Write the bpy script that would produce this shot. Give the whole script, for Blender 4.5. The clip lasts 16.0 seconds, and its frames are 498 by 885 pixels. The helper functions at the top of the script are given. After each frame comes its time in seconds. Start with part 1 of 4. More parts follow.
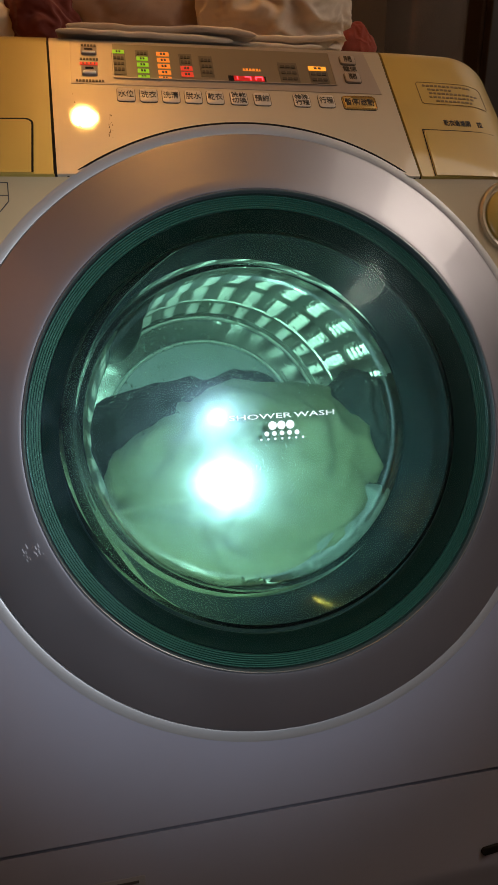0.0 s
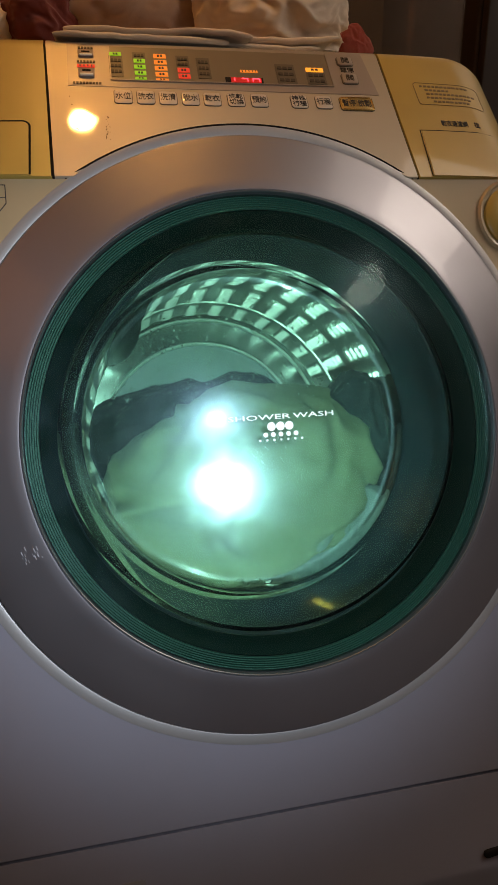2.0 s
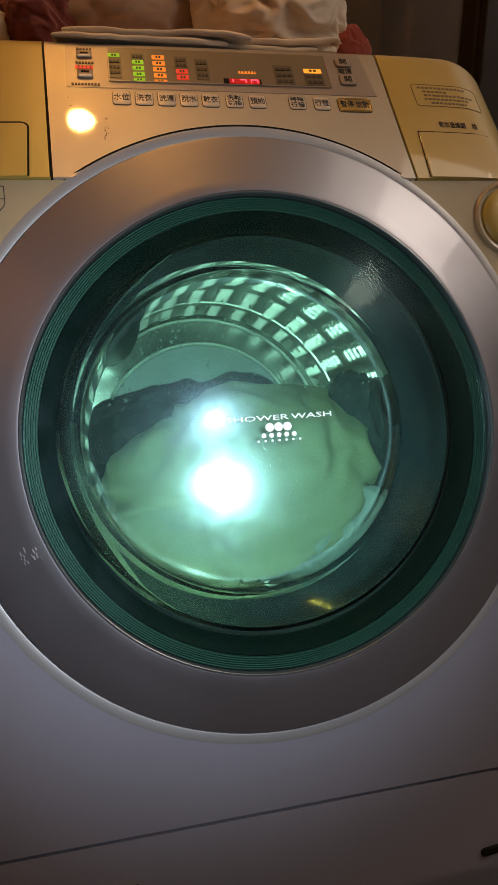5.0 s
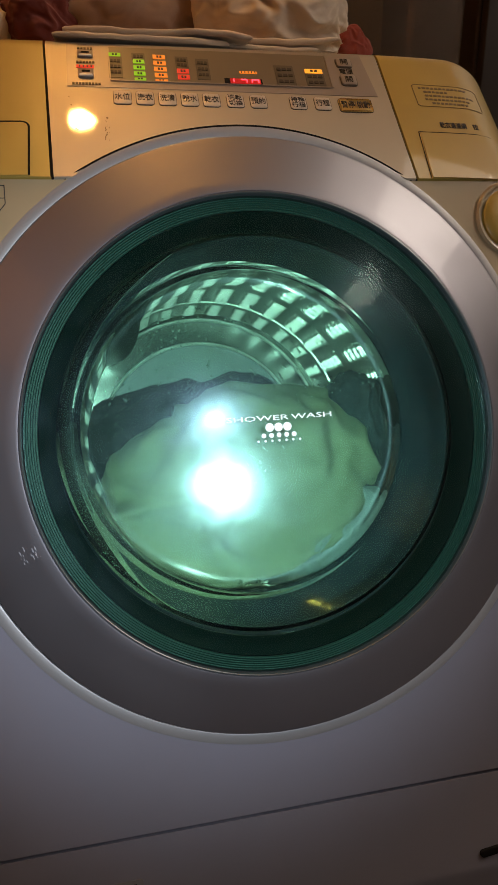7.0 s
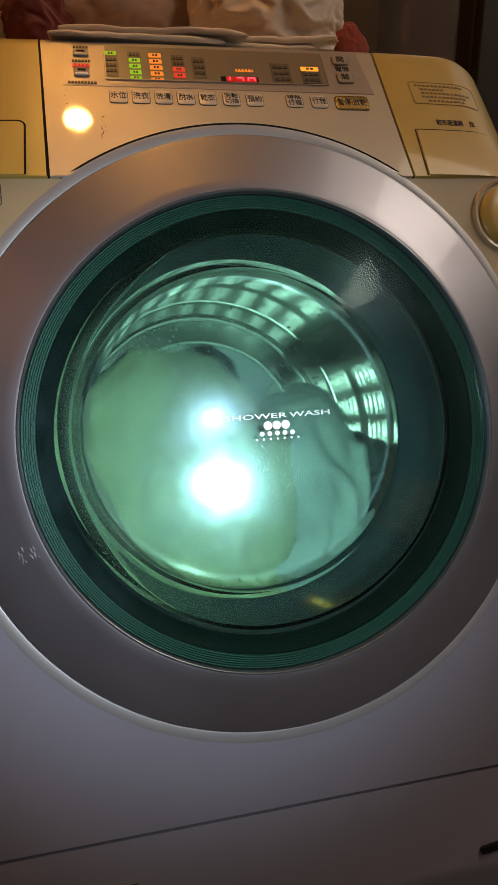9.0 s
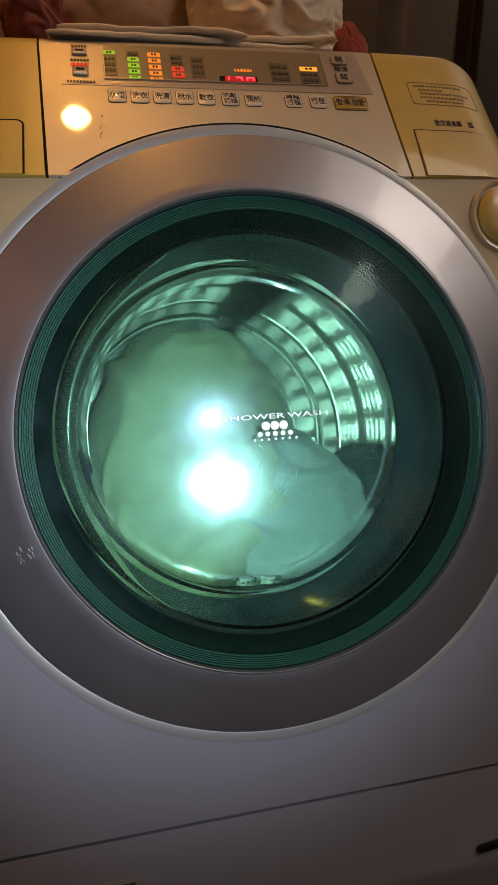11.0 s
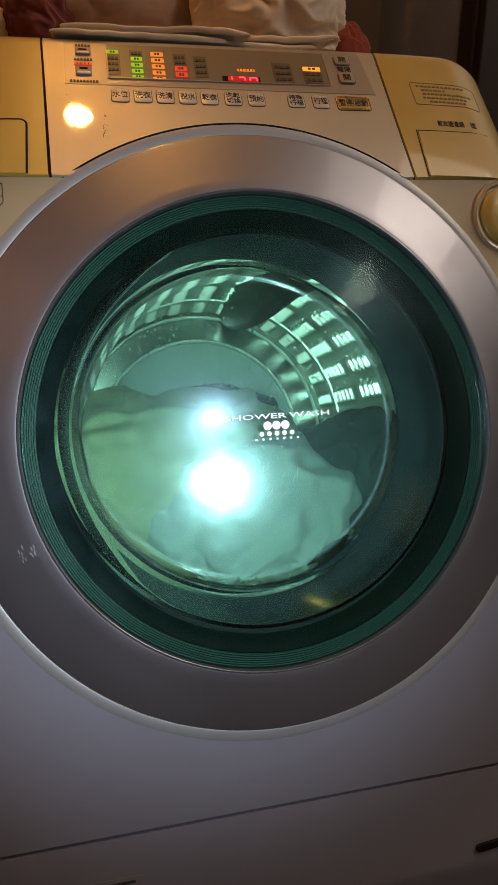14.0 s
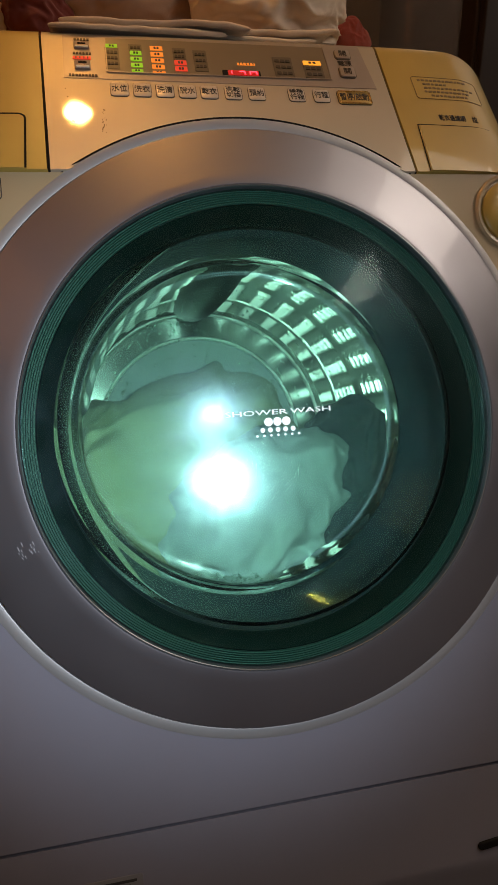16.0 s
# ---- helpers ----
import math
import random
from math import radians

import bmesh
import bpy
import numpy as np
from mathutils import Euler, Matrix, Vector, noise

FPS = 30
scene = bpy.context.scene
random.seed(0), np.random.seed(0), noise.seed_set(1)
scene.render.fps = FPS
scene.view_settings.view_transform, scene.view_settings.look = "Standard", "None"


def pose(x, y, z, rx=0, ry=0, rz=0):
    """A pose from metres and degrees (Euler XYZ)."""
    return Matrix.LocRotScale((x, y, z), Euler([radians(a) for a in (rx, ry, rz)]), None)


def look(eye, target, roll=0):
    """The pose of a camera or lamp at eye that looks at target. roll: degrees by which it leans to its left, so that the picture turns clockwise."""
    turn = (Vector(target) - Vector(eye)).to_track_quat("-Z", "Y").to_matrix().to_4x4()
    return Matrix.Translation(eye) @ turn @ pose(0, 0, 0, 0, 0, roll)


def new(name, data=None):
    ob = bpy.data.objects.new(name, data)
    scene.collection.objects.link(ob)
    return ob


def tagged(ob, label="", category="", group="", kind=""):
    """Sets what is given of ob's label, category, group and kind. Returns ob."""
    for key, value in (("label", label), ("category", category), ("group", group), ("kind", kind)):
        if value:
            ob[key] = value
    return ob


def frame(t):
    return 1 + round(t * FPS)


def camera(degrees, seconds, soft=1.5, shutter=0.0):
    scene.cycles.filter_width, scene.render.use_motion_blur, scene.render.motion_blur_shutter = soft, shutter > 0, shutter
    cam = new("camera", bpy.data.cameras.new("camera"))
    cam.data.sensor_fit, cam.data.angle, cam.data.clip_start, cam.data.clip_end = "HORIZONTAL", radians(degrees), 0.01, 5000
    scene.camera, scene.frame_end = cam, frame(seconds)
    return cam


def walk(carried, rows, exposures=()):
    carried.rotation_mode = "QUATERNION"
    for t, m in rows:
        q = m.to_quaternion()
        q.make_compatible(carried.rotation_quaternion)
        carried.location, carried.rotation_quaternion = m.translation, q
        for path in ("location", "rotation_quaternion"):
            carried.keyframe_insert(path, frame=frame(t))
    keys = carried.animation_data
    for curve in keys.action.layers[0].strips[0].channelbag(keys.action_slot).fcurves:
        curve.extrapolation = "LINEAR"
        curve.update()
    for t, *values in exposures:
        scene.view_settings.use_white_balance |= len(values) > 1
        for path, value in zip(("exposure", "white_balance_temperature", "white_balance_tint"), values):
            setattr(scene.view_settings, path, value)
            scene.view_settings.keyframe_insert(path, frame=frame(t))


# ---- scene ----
cam = camera(43.7, 16.0, soft=1.0, shutter=0.9)
PATH = [
    (0, (-0.134, -0.448, 0.808), (0.23, 1.401, 0.137), -0.4),
    (0.5, (-0.134, -0.447, 0.805), (0.231, 1.405, 0.145), -0.5),
    (1, (-0.131, -0.449, 0.806), (0.232, 1.403, 0.143), -0.8),
    (1.5, (-0.132, -0.449, 0.807), (0.23, 1.402, 0.142), -0.9),
    (2, (-0.133, -0.447, 0.806), (0.232, 1.404, 0.144), -0.7),
    (2.5, (-0.133, -0.448, 0.81), (0.232, 1.4, 0.138), -0.7),
    (3, (-0.132, -0.448, 0.809), (0.231, 1.401, 0.139), -0.7),
    (3.5, (-0.133, -0.448, 0.807), (0.23, 1.403, 0.142), -0.6),
    (4, (-0.133, -0.448, 0.808), (0.234, 1.402, 0.143), -0.6),
    (6.5, (-0.133, -0.449, 0.808), (0.237, 1.401, 0.144), -0.7),
    (7, (-0.133, -0.448, 0.808), (0.237, 1.402, 0.143), -0.5),
    (7.5, (-0.135, -0.448, 0.809), (0.242, 1.399, 0.14), -0.5),
    (8, (-0.132, -0.448, 0.807), (0.24, 1.401, 0.14), -0.6),
    (8.5, (-0.132, -0.449, 0.806), (0.239, 1.4, 0.138), -0.8),
    (9, (-0.133, -0.448, 0.807), (0.242, 1.4, 0.14), -0.8),
    (11.5, (-0.133, -0.448, 0.809), (0.248, 1.397, 0.136), -0.6),
    (12, (-0.132, -0.448, 0.807), (0.246, 1.398, 0.135), -0.6),
    (12.5, (-0.132, -0.448, 0.807), (0.248, 1.398, 0.135), -0.6),
    (13, (-0.134, -0.447, 0.807), (0.25, 1.397, 0.136), -0.5),
    (13.5, (-0.135, -0.45, 0.809), (0.246, 1.395, 0.138), -0.5),
    (14, (-0.134, -0.449, 0.81), (0.244, 1.395, 0.135), -0.4),
    (14.5, (-0.136, -0.449, 0.809), (0.248, 1.396, 0.137), -0.3),
    (15, (-0.134, -0.447, 0.809), (0.246, 1.396, 0.134), -0.3),
    (15.5, (-0.133, -0.447, 0.809), (0.245, 1.395, 0.127), -0.5),
    (16, (-0.134, -0.446, 0.807), (0.243, 1.396, 0.127), -0.5),
]
walk(cam, [(t, look(eye, target, roll)) for t, eye, target, roll in PATH])

# ---- light ----
world = bpy.data.worlds.new("night")
world.use_nodes = True
world.node_tree.nodes["Background"].inputs[0].default_value = (0.02, 0.014, 0.01, 1)
world.node_tree.nodes["Background"].inputs[1].default_value = 0.05
scene.world = world

# torch of the camera's own phone, held beside the lens
torch_data = bpy.data.lights.new("torch", "SPOT")
torch_data.energy, torch_data.color = 17.0, (0.78, 0.88, 1.0)
torch_data.spot_size, torch_data.spot_blend, torch_data.shadow_soft_size = radians(74), 1.0, 0.007
torch = new("torch", torch_data)
torch.matrix_basis = look((-0.10, -0.444, 0.818), (-0.066, 0.10, 0.603))

# ---- numbers of the plan ----
TILT = 20.0                                     # the front leans back
DOOR = pose(0, 0.10, 0.62, 90 - TILT, 0, 0)     # x right, y up the front, z out of it
R = 0.23                                        # radius of the glass
COLLAR, DEPTH = 0.3085, -0.0276
SLOPE = radians(44)                             # the console leans back more
HALF = 0.342                                    # half of the machine's width
CONSOLE = pose(0, 0.213, 0.851, 46, 0, 0)       # x right, y up the console, z out of it


# ---- materials ----
def material(name, build):
    m = bpy.data.materials.new(name)
    m.use_nodes = True
    n, l = m.node_tree.nodes, m.node_tree.links
    build(n, l, n["Principled BSDF"])
    return m


def painted(name, colour, rough=0.4, metal=0.0, coat=0.0, grain=900.0, bump=0.02, stain=0.12, stain_size=9.0, dark=(0.5, 0.4, 0.25), coat_rough=0.04, spec=0.5):
    """Paint or plastic with fine grain, blotches of wear and a little relief."""
    def build(n, l, b):
        co = n.new("ShaderNodeTexCoord")
        big = n.new("ShaderNodeTexNoise"); big.inputs["Scale"].default_value = stain_size; big.inputs["Detail"].default_value = 6
        small = n.new("ShaderNodeTexNoise"); small.inputs["Scale"].default_value = grain; small.inputs["Detail"].default_value = 2
        for t in (big, small):
            l.new(co.outputs["Object"], t.inputs["Vector"])
        ramp = n.new("ShaderNodeMapRange"); ramp.inputs["From Min"].default_value = 0.45; ramp.inputs["From Max"].default_value = 0.8
        ramp.inputs["To Max"].default_value = stain
        l.new(big.outputs["Fac"], ramp.inputs["Value"])
        mix = n.new("ShaderNodeMixRGB"); mix.inputs[1].default_value = (*colour, 1)
        mix.inputs[2].default_value = (*[c * d for c, d in zip(colour, dark)], 1)
        l.new(ramp.outputs[0], mix.inputs[0]); l.new(mix.outputs[0], b.inputs["Base Color"])
        rr = n.new("ShaderNodeMapRange"); rr.inputs["To Min"].default_value = rough * 0.75; rr.inputs["To Max"].default_value = rough * 1.25
        l.new(big.outputs["Fac"], rr.inputs["Value"]); l.new(rr.outputs[0], b.inputs["Roughness"])
        b.inputs["Metallic"].default_value = metal
        b.inputs["Specular IOR Level"].default_value = spec
        b.inputs["Coat Weight"].default_value = coat
        b.inputs["Coat Roughness"].default_value = coat_rough
        bp = n.new("ShaderNodeBump"); bp.inputs["Strength"].default_value = bump; bp.inputs["Distance"].default_value = 0.0004
        l.new(small.outputs["Fac"], bp.inputs["Height"]); l.new(bp.outputs[0], b.inputs["Normal"])
    return material(name, build)


def lit(name, colour, strength):
    def build(n, l, b):
        b.inputs["Base Color"].default_value = (*[c * 0.3 for c in colour], 1)
        b.inputs["Emission Color"].default_value = (*colour, 1)
        b.inputs["Emission Strength"].default_value = strength
    return material(name, build)


def glass(name, tint, film=0.03, ior=1.45, rough=0.15, veil=0.25, tone=(0.78, 0.95, 1.0), sheen=(1.0, 1.0, 1.0), bend=False):
    """Tinted clear glass: gloss by Fresnel over a tinted see-through, with a thin smeared film that also stands in for
    lens glare.
    """
    def build(n, l, b):
        n.remove(b)
        out = n["Material Output"]
        co = n.new("ShaderNodeTexCoord")
        see = n.new("ShaderNodeBsdfRefraction" if bend else "ShaderNodeBsdfTransparent"); see.inputs[0].default_value = (*tint, 1)
        if bend:
            see.inputs["Roughness"].default_value, see.inputs["IOR"].default_value = 0.0, ior
        gloss = n.new("ShaderNodeBsdfGlossy"); gloss.inputs["Roughness"].default_value = rough; gloss.inputs["Color"].default_value = (*sheen, 1)
        # wide lobe: smudges, and the glare halo round the torch's reflection
        smear_glare = n.new("ShaderNodeBsdfGlossy"); smear_glare.inputs["Roughness"].default_value = veil
        smear_glare.inputs["Color"].default_value = (*tone, 1)
        # the share of gloss, alike on both faces of the pane
        f0 = ((ior - 1) / (ior + 1)) ** 2
        face = n.new("ShaderNodeLayerWeight"); face.inputs["Blend"].default_value = 0.5
        steep = n.new("ShaderNodeMath"); steep.operation = "POWER"; steep.inputs[1].default_value = 5.0
        fres = n.new("ShaderNodeMath"); fres.operation = "MULTIPLY_ADD"; fres.inputs[1].default_value, fres.inputs[2].default_value = 1 - f0, f0
        l.new(face.outputs["Facing"], steep.inputs[0]); l.new(steep.outputs[0], fres.inputs[0])
        nz = n.new("ShaderNodeTexNoise"); nz.inputs["Scale"].default_value = 14; nz.inputs["Detail"].default_value = 8; nz.inputs["Distortion"].default_value = 1.5
        l.new(co.outputs["Object"], nz.inputs["Vector"])
        mr = n.new("ShaderNodeMapRange"); mr.inputs["From Min"].default_value = 0.35; mr.inputs["From Max"].default_value = 0.75
        mr.inputs["To Min"].default_value = film * 0.4; mr.inputs["To Max"].default_value = film * 1.6
        l.new(nz.outputs["Fac"], mr.inputs["Value"])
        a = n.new("ShaderNodeMixShader"); c = n.new("ShaderNodeMixShader")
        l.new(fres.outputs[0], a.inputs[0]); l.new(see.outputs[0], a.inputs[1]); l.new(gloss.outputs[0], a.inputs[2])
        l.new(mr.outputs[0], c.inputs[0]); l.new(a.outputs[0], c.inputs[1]); l.new(smear_glare.outputs[0], c.inputs[2])
        l.new(c.outputs[0], out.inputs["Surface"])
    return material(name, build)


def cloth(name, colour, weave=1400.0):
    def build(n, l, b):
        co = n.new("ShaderNodeTexCoord")
        nz = n.new("ShaderNodeTexNoise"); nz.inputs["Scale"].default_value = 11; nz.inputs["Detail"].default_value = 7
        wv = n.new("ShaderNodeTexNoise"); wv.inputs["Scale"].default_value = weave
        l.new(co.outputs["Object"], nz.inputs["Vector"]); l.new(co.outputs["Object"], wv.inputs["Vector"])
        mix = n.new("ShaderNodeMixRGB"); mix.inputs[1].default_value = (*colour, 1); mix.inputs[2].default_value = (*[c * 0.72 for c in colour], 1)
        l.new(nz.outputs["Fac"], mix.inputs[0]); l.new(mix.outputs[0], b.inputs["Base Color"])
        b.inputs["Roughness"].default_value = 0.9
        b.inputs["Sheen Weight"].default_value = 0.1
        bp = n.new("ShaderNodeBump"); bp.inputs["Strength"].default_value = 0.25; bp.inputs["Distance"].default_value = 0.001
        l.new(wv.outputs["Fac"], bp.inputs["Height"]); l.new(bp.outputs[0], b.inputs["Normal"])
    return material(name, build)


SILVER = painted("silver_paint", (0.53, 0.455, 0.335), 0.45, 0.35, 1.0, stain=0.10)
RINGPAINT = painted("ring_paint", (0.33, 0.315, 0.34), 0.44, 0.9, 0.5, stain=0.08, coat_rough=0.04)
COLLARPAINT = painted("collar_paint", (0.40, 0.38, 0.37), 0.45, 0.4, 0.2, stain=0.10)
CREAM = painted("yellowed_plastic", (0.50, 0.345, 0.075), 0.34, 0.0, 1.0, stain=0.25)
CORNER = painted("yellowed_corner", (0.46, 0.35, 0.20), 0.34, 0.0, 0.9, stain=0.2)
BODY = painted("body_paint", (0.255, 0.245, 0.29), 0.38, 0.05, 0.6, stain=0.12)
OVERLAY = painted("overlay_film", (0.36, 0.30, 0.25), 0.35, 0.2, 0.3, stain=0.08)
DISPLAY = painted("display_window", (0.21, 0.165, 0.11), 0.3, 0.0, 0.3, stain=0.15)
BUTTON = painted("button_metal", (0.58, 0.52, 0.44), 0.4, 0.3, 0.2)
GOLD = painted("gold_button", (0.62, 0.45, 0.16), 0.28, 0.6, 0.4)
GOLDRIM = painted("gilt_rim", (0.85, 0.62, 0.24), 0.18, 1.0)
CHROME = painted("chrome", (0.20, 0.215, 0.215), 0.30, 0.8)
INK = painted("ink", (0.035, 0.03, 0.028), 0.6)
DIMINK = painted("faded_ink", (0.06, 0.045, 0.03), 0.6)
LEGEND = painted("legend_field", (0.115, 0.09, 0.06), 0.4)
GAP = painted("dark_gap", (0.008, 0.007, 0.0065), 0.8, spec=0.2)
WHITEINK = painted("white_print", (0.85, 0.88, 0.86), 0.5)
TEALFRAME = painted("dark_teal_plastic", (0.004, 0.013, 0.012), 0.45, spec=0.15)
TEALLIP = painted("pale_teal_ridge", (0.050, 0.098, 0.094), 0.45, 0.0, 0.05)
RUBBER = painted("grey_rubber", (0.017, 0.025, 0.037), 0.6, spec=0.2)
STEEL = painted("drum_steel", (0.96, 0.97, 0.93), 0.32, 0.78, 0.0, stain=0.15)
MIRRORSTEEL = painted("polished_steel", (0.42, 0.44, 0.43), 0.14, 1.0, 0.0, stain=0.15)
PLATE = painted("plate_steel", (0.26, 0.28, 0.29), 0.5, 0.7, 0.0, stain=0.2)
PADDLE = painted("paddle_plastic", (0.03, 0.034, 0.034), 0.4)
COVER = glass("tinted_cover_glass", (0.795, 0.950, 0.870), 0.020, rough=0.06, veil=0.26, tone=(0.56, 0.80, 1.0), sheen=(0.34, 0.37, 0.38))
BOWL = glass("bowl_glass", (0.935, 0.995, 0.955), 0.050, rough=0.13, veil=0.20, tone=(0.72, 0.74, 1.0), sheen=(1.0, 0.80, 1.0), bend=True)
BOWLSIDE = glass("bowl_side_glass", (0.935, 0.985, 0.955), 0.012, rough=0.04, veil=0.24, tone=(0.75, 0.80, 1.0), bend=True)
TOWEL = cloth("pale_towel", (0.25, 0.255, 0.175))
SHIRT = cloth("blue_white_shirt", (0.265, 0.285, 0.305))
NAVY = cloth("navy_cotton", (0.030, 0.040, 0.055))
WHITECLOTH = cloth("white_cotton", (0.76, 0.63, 0.50))
BLACKCLOTH = cloth("black_cotton", (0.018, 0.022, 0.022))
TANCLOTH = cloth("tan_cotton", (0.38, 0.25, 0.18))
REDCLOTH = cloth("red_fabric", (0.17, 0.032, 0.026))
TOYRED = cloth("toy_red", (0.48, 0.075, 0.06))
WALLPAINT = painted("wall_paint", (0.13, 0.11, 0.105), 0.85, stain=0.3)
TILE = painted("floor_tile", (0.12, 0.105, 0.10), 0.4, stain=0.3)
CEIL = painted("ceiling_paint", (0.5, 0.46, 0.40), 0.9)
WOOD = painted("dark_wood", (0.022, 0.011, 0.007), 0.5, stain=0.5)
DROP = glass("water", (0.97, 0.99, 0.98), 0.0, 1.33, rough=0.05, bend=True)
PLASTIC = glass("cloudy_plastic", (0.80, 0.78, 0.74), 0.12, tone=(0.9, 0.75, 0.6))
GREEN_LED, ORANGE_LED, RED_LED = lit("green_led", (0.42, 0.9, 0.03), 0.45), lit("orange_led", (1.0, 0.27, 0.03), 0.75), lit("red_led", (1.0, 0.06, 0.03), 0.55)
AMBER_LED = lit("amber_led", (1.0, 0.36, 0.03), 1.1)
DIGIT_LED = lit("digit_led", (1.0, 0.03, 0.05), 5.0)
PANEL_LIGHT = lit("lit_diffuser", (1.0, 0.87, 0.74), 4.8)
DIM_FILL = lit("dim_fill", (1.0, 0.85, 0.70), 1.4)
BULB = lit("bulb_glass", (1.0, 0.46, 0.10), 400.0)


# ---- mesh helpers ----
def part(name, bm, mat, parent=None, label="", m=None, smooth=40):
    me = bpy.data.meshes.new(name)
    bm.to_mesh(me); bm.free()
    if smooth:
        for p in me.polygons:
            p.use_smooth = True
        me.set_sharp_from_angle(angle=radians(smooth))
    me.materials.append(mat)
    ob = new(name, me)
    ob.parent = parent
    if m is not None:
        ob.matrix_basis = m
    return tagged(ob, label)


def lathe(profile, seg=160, bm=None):
    """A body of revolution about z from (radius, height) pairs."""
    bm = bm or bmesh.new()
    rows = []
    for r, h in profile:
        if r < 1e-6:
            rows.append([bm.verts.new((0, 0, h))])
        else:
            rows.append([bm.verts.new((r * math.cos(a), r * math.sin(a), h)) for a in (2 * math.pi * i / seg for i in range(seg))])
    for a, b in zip(rows, rows[1:]):
        for i in range(seg):
            j = (i + 1) % seg
            quad = [a[i % len(a)], a[j % len(a)], b[j % len(b)], b[i % len(b)]]
            quad = list(dict.fromkeys(quad))
            if len(quad) > 2:
                bm.faces.new(quad)
    bmesh.ops.recalc_face_normals(bm, faces=bm.faces)
    return bm


def slab(w, h, d, x=0.0, y=0.0, z=0.0, corner=0.0, edge=0.0, steps=4, bm=None):
    """A rounded rectangle w by h in the xy plane, d thick upwards from z, with a softened top edge."""
    bm = bm or bmesh.new()
    def loop(inset, zz):
        c = max(corner - inset, 0.0002)
        out = []
        for cx, cy, a0 in ((1, 1, 0), (-1, 1, 90), (-1, -1, 180), (1, -1, 270)):
            for k in range(steps + 1):
                a = radians(a0 + 90 * k / steps)
                out.append(bm.verts.new((x + cx * (w / 2 - inset - c) + c * math.cos(a), y + cy * (h / 2 - inset - c) + c * math.sin(a), zz)))
        return out
    loops = [loop(0, z), loop(0, z + d - edge)] + ([loop(edge * 0.3, z + d - edge * 0.3), loop(edge, z + d)] if edge else [])
    for a, b in zip(loops, loops[1:]):
        for i in range(len(a)):
            j = (i + 1) % len(a)
            bm.faces.new((a[i], a[j], b[j], b[i]))
    bm.faces.new(loops[-1]); bm.faces.new(loops[0][::-1])
    return bm


def block(w, d, h, x, y, z, bevel=0.0):
    bm = bmesh.new()
    bmesh.ops.create_cube(bm, size=1, matrix=Matrix.Translation((x, y, z)) @ Matrix.Diagonal((w, d, h, 1)))
    if bevel:
        bmesh.ops.bevel(bm, geom=bm.edges[:], offset=bevel, segments=3, profile=0.5, affect="EDGES")
    return bm


def sheet(nx, ny, f, bm=None, thick=0.0):
    """A grid of points f(i / nx, j / ny), given thickness along its normals if asked."""
    bm = bm or bmesh.new()
    v = [[bm.verts.new(f(i / nx, j / ny)) for j in range(ny + 1)] for i in range(nx + 1)]
    for i in range(nx):
        for j in range(ny):
            bm.faces.new((v[i][j], v[i + 1][j], v[i + 1][j + 1], v[i][j + 1]))
    if thick:
        bm.normal_update()
        w = [[bm.verts.new(p.co - p.normal * thick) for p in row] for row in v]
        for i in range(nx):
            for j in range(ny):
                bm.faces.new((w[i][j], w[i][j + 1], w[i + 1][j + 1], w[i + 1][j]))
        rim = [(i, 0) for i in range(nx)] + [(nx, j) for j in range(ny)] + [(i, ny) for i in range(nx, 0, -1)] + [(0, j) for j in range(ny, 0, -1)]
        for (a, b), (c, d) in zip(rim, rim[1:] + rim[:1]):
            bm.faces.new((v[a][b], w[a][b], w[c][d], v[c][d]))
    return bm


def lettering(text, size, mat, parent, m, name="lettering", width=None, depth=0.0003, spacing=1.0, bold=0.0):
    cu = bpy.data.curves.new(name, "FONT")
    cu.body, cu.size, cu.align_x, cu.align_y, cu.extrude, cu.resolution_u = text, size, "CENTER", "CENTER", depth, 2
    cu.space_character, cu.space_line, cu.offset = spacing, 1.05, bold
    tmp = new(name + "_curve", cu)
    bpy.context.view_layer.update()
    me = bpy.data.meshes.new_from_object(tmp.evaluated_get(bpy.context.evaluated_depsgraph_get()))
    bpy.data.objects.remove(tmp); bpy.data.curves.remove(cu)
    me.materials.clear(); me.materials.append(mat)
    ob = new(name, me)
    ob.parent, ob.matrix_basis = parent, m
    if width and ob.dimensions.x > 0:
        ob.scale = (width / ob.dimensions.x, 1, 1)
    return ob


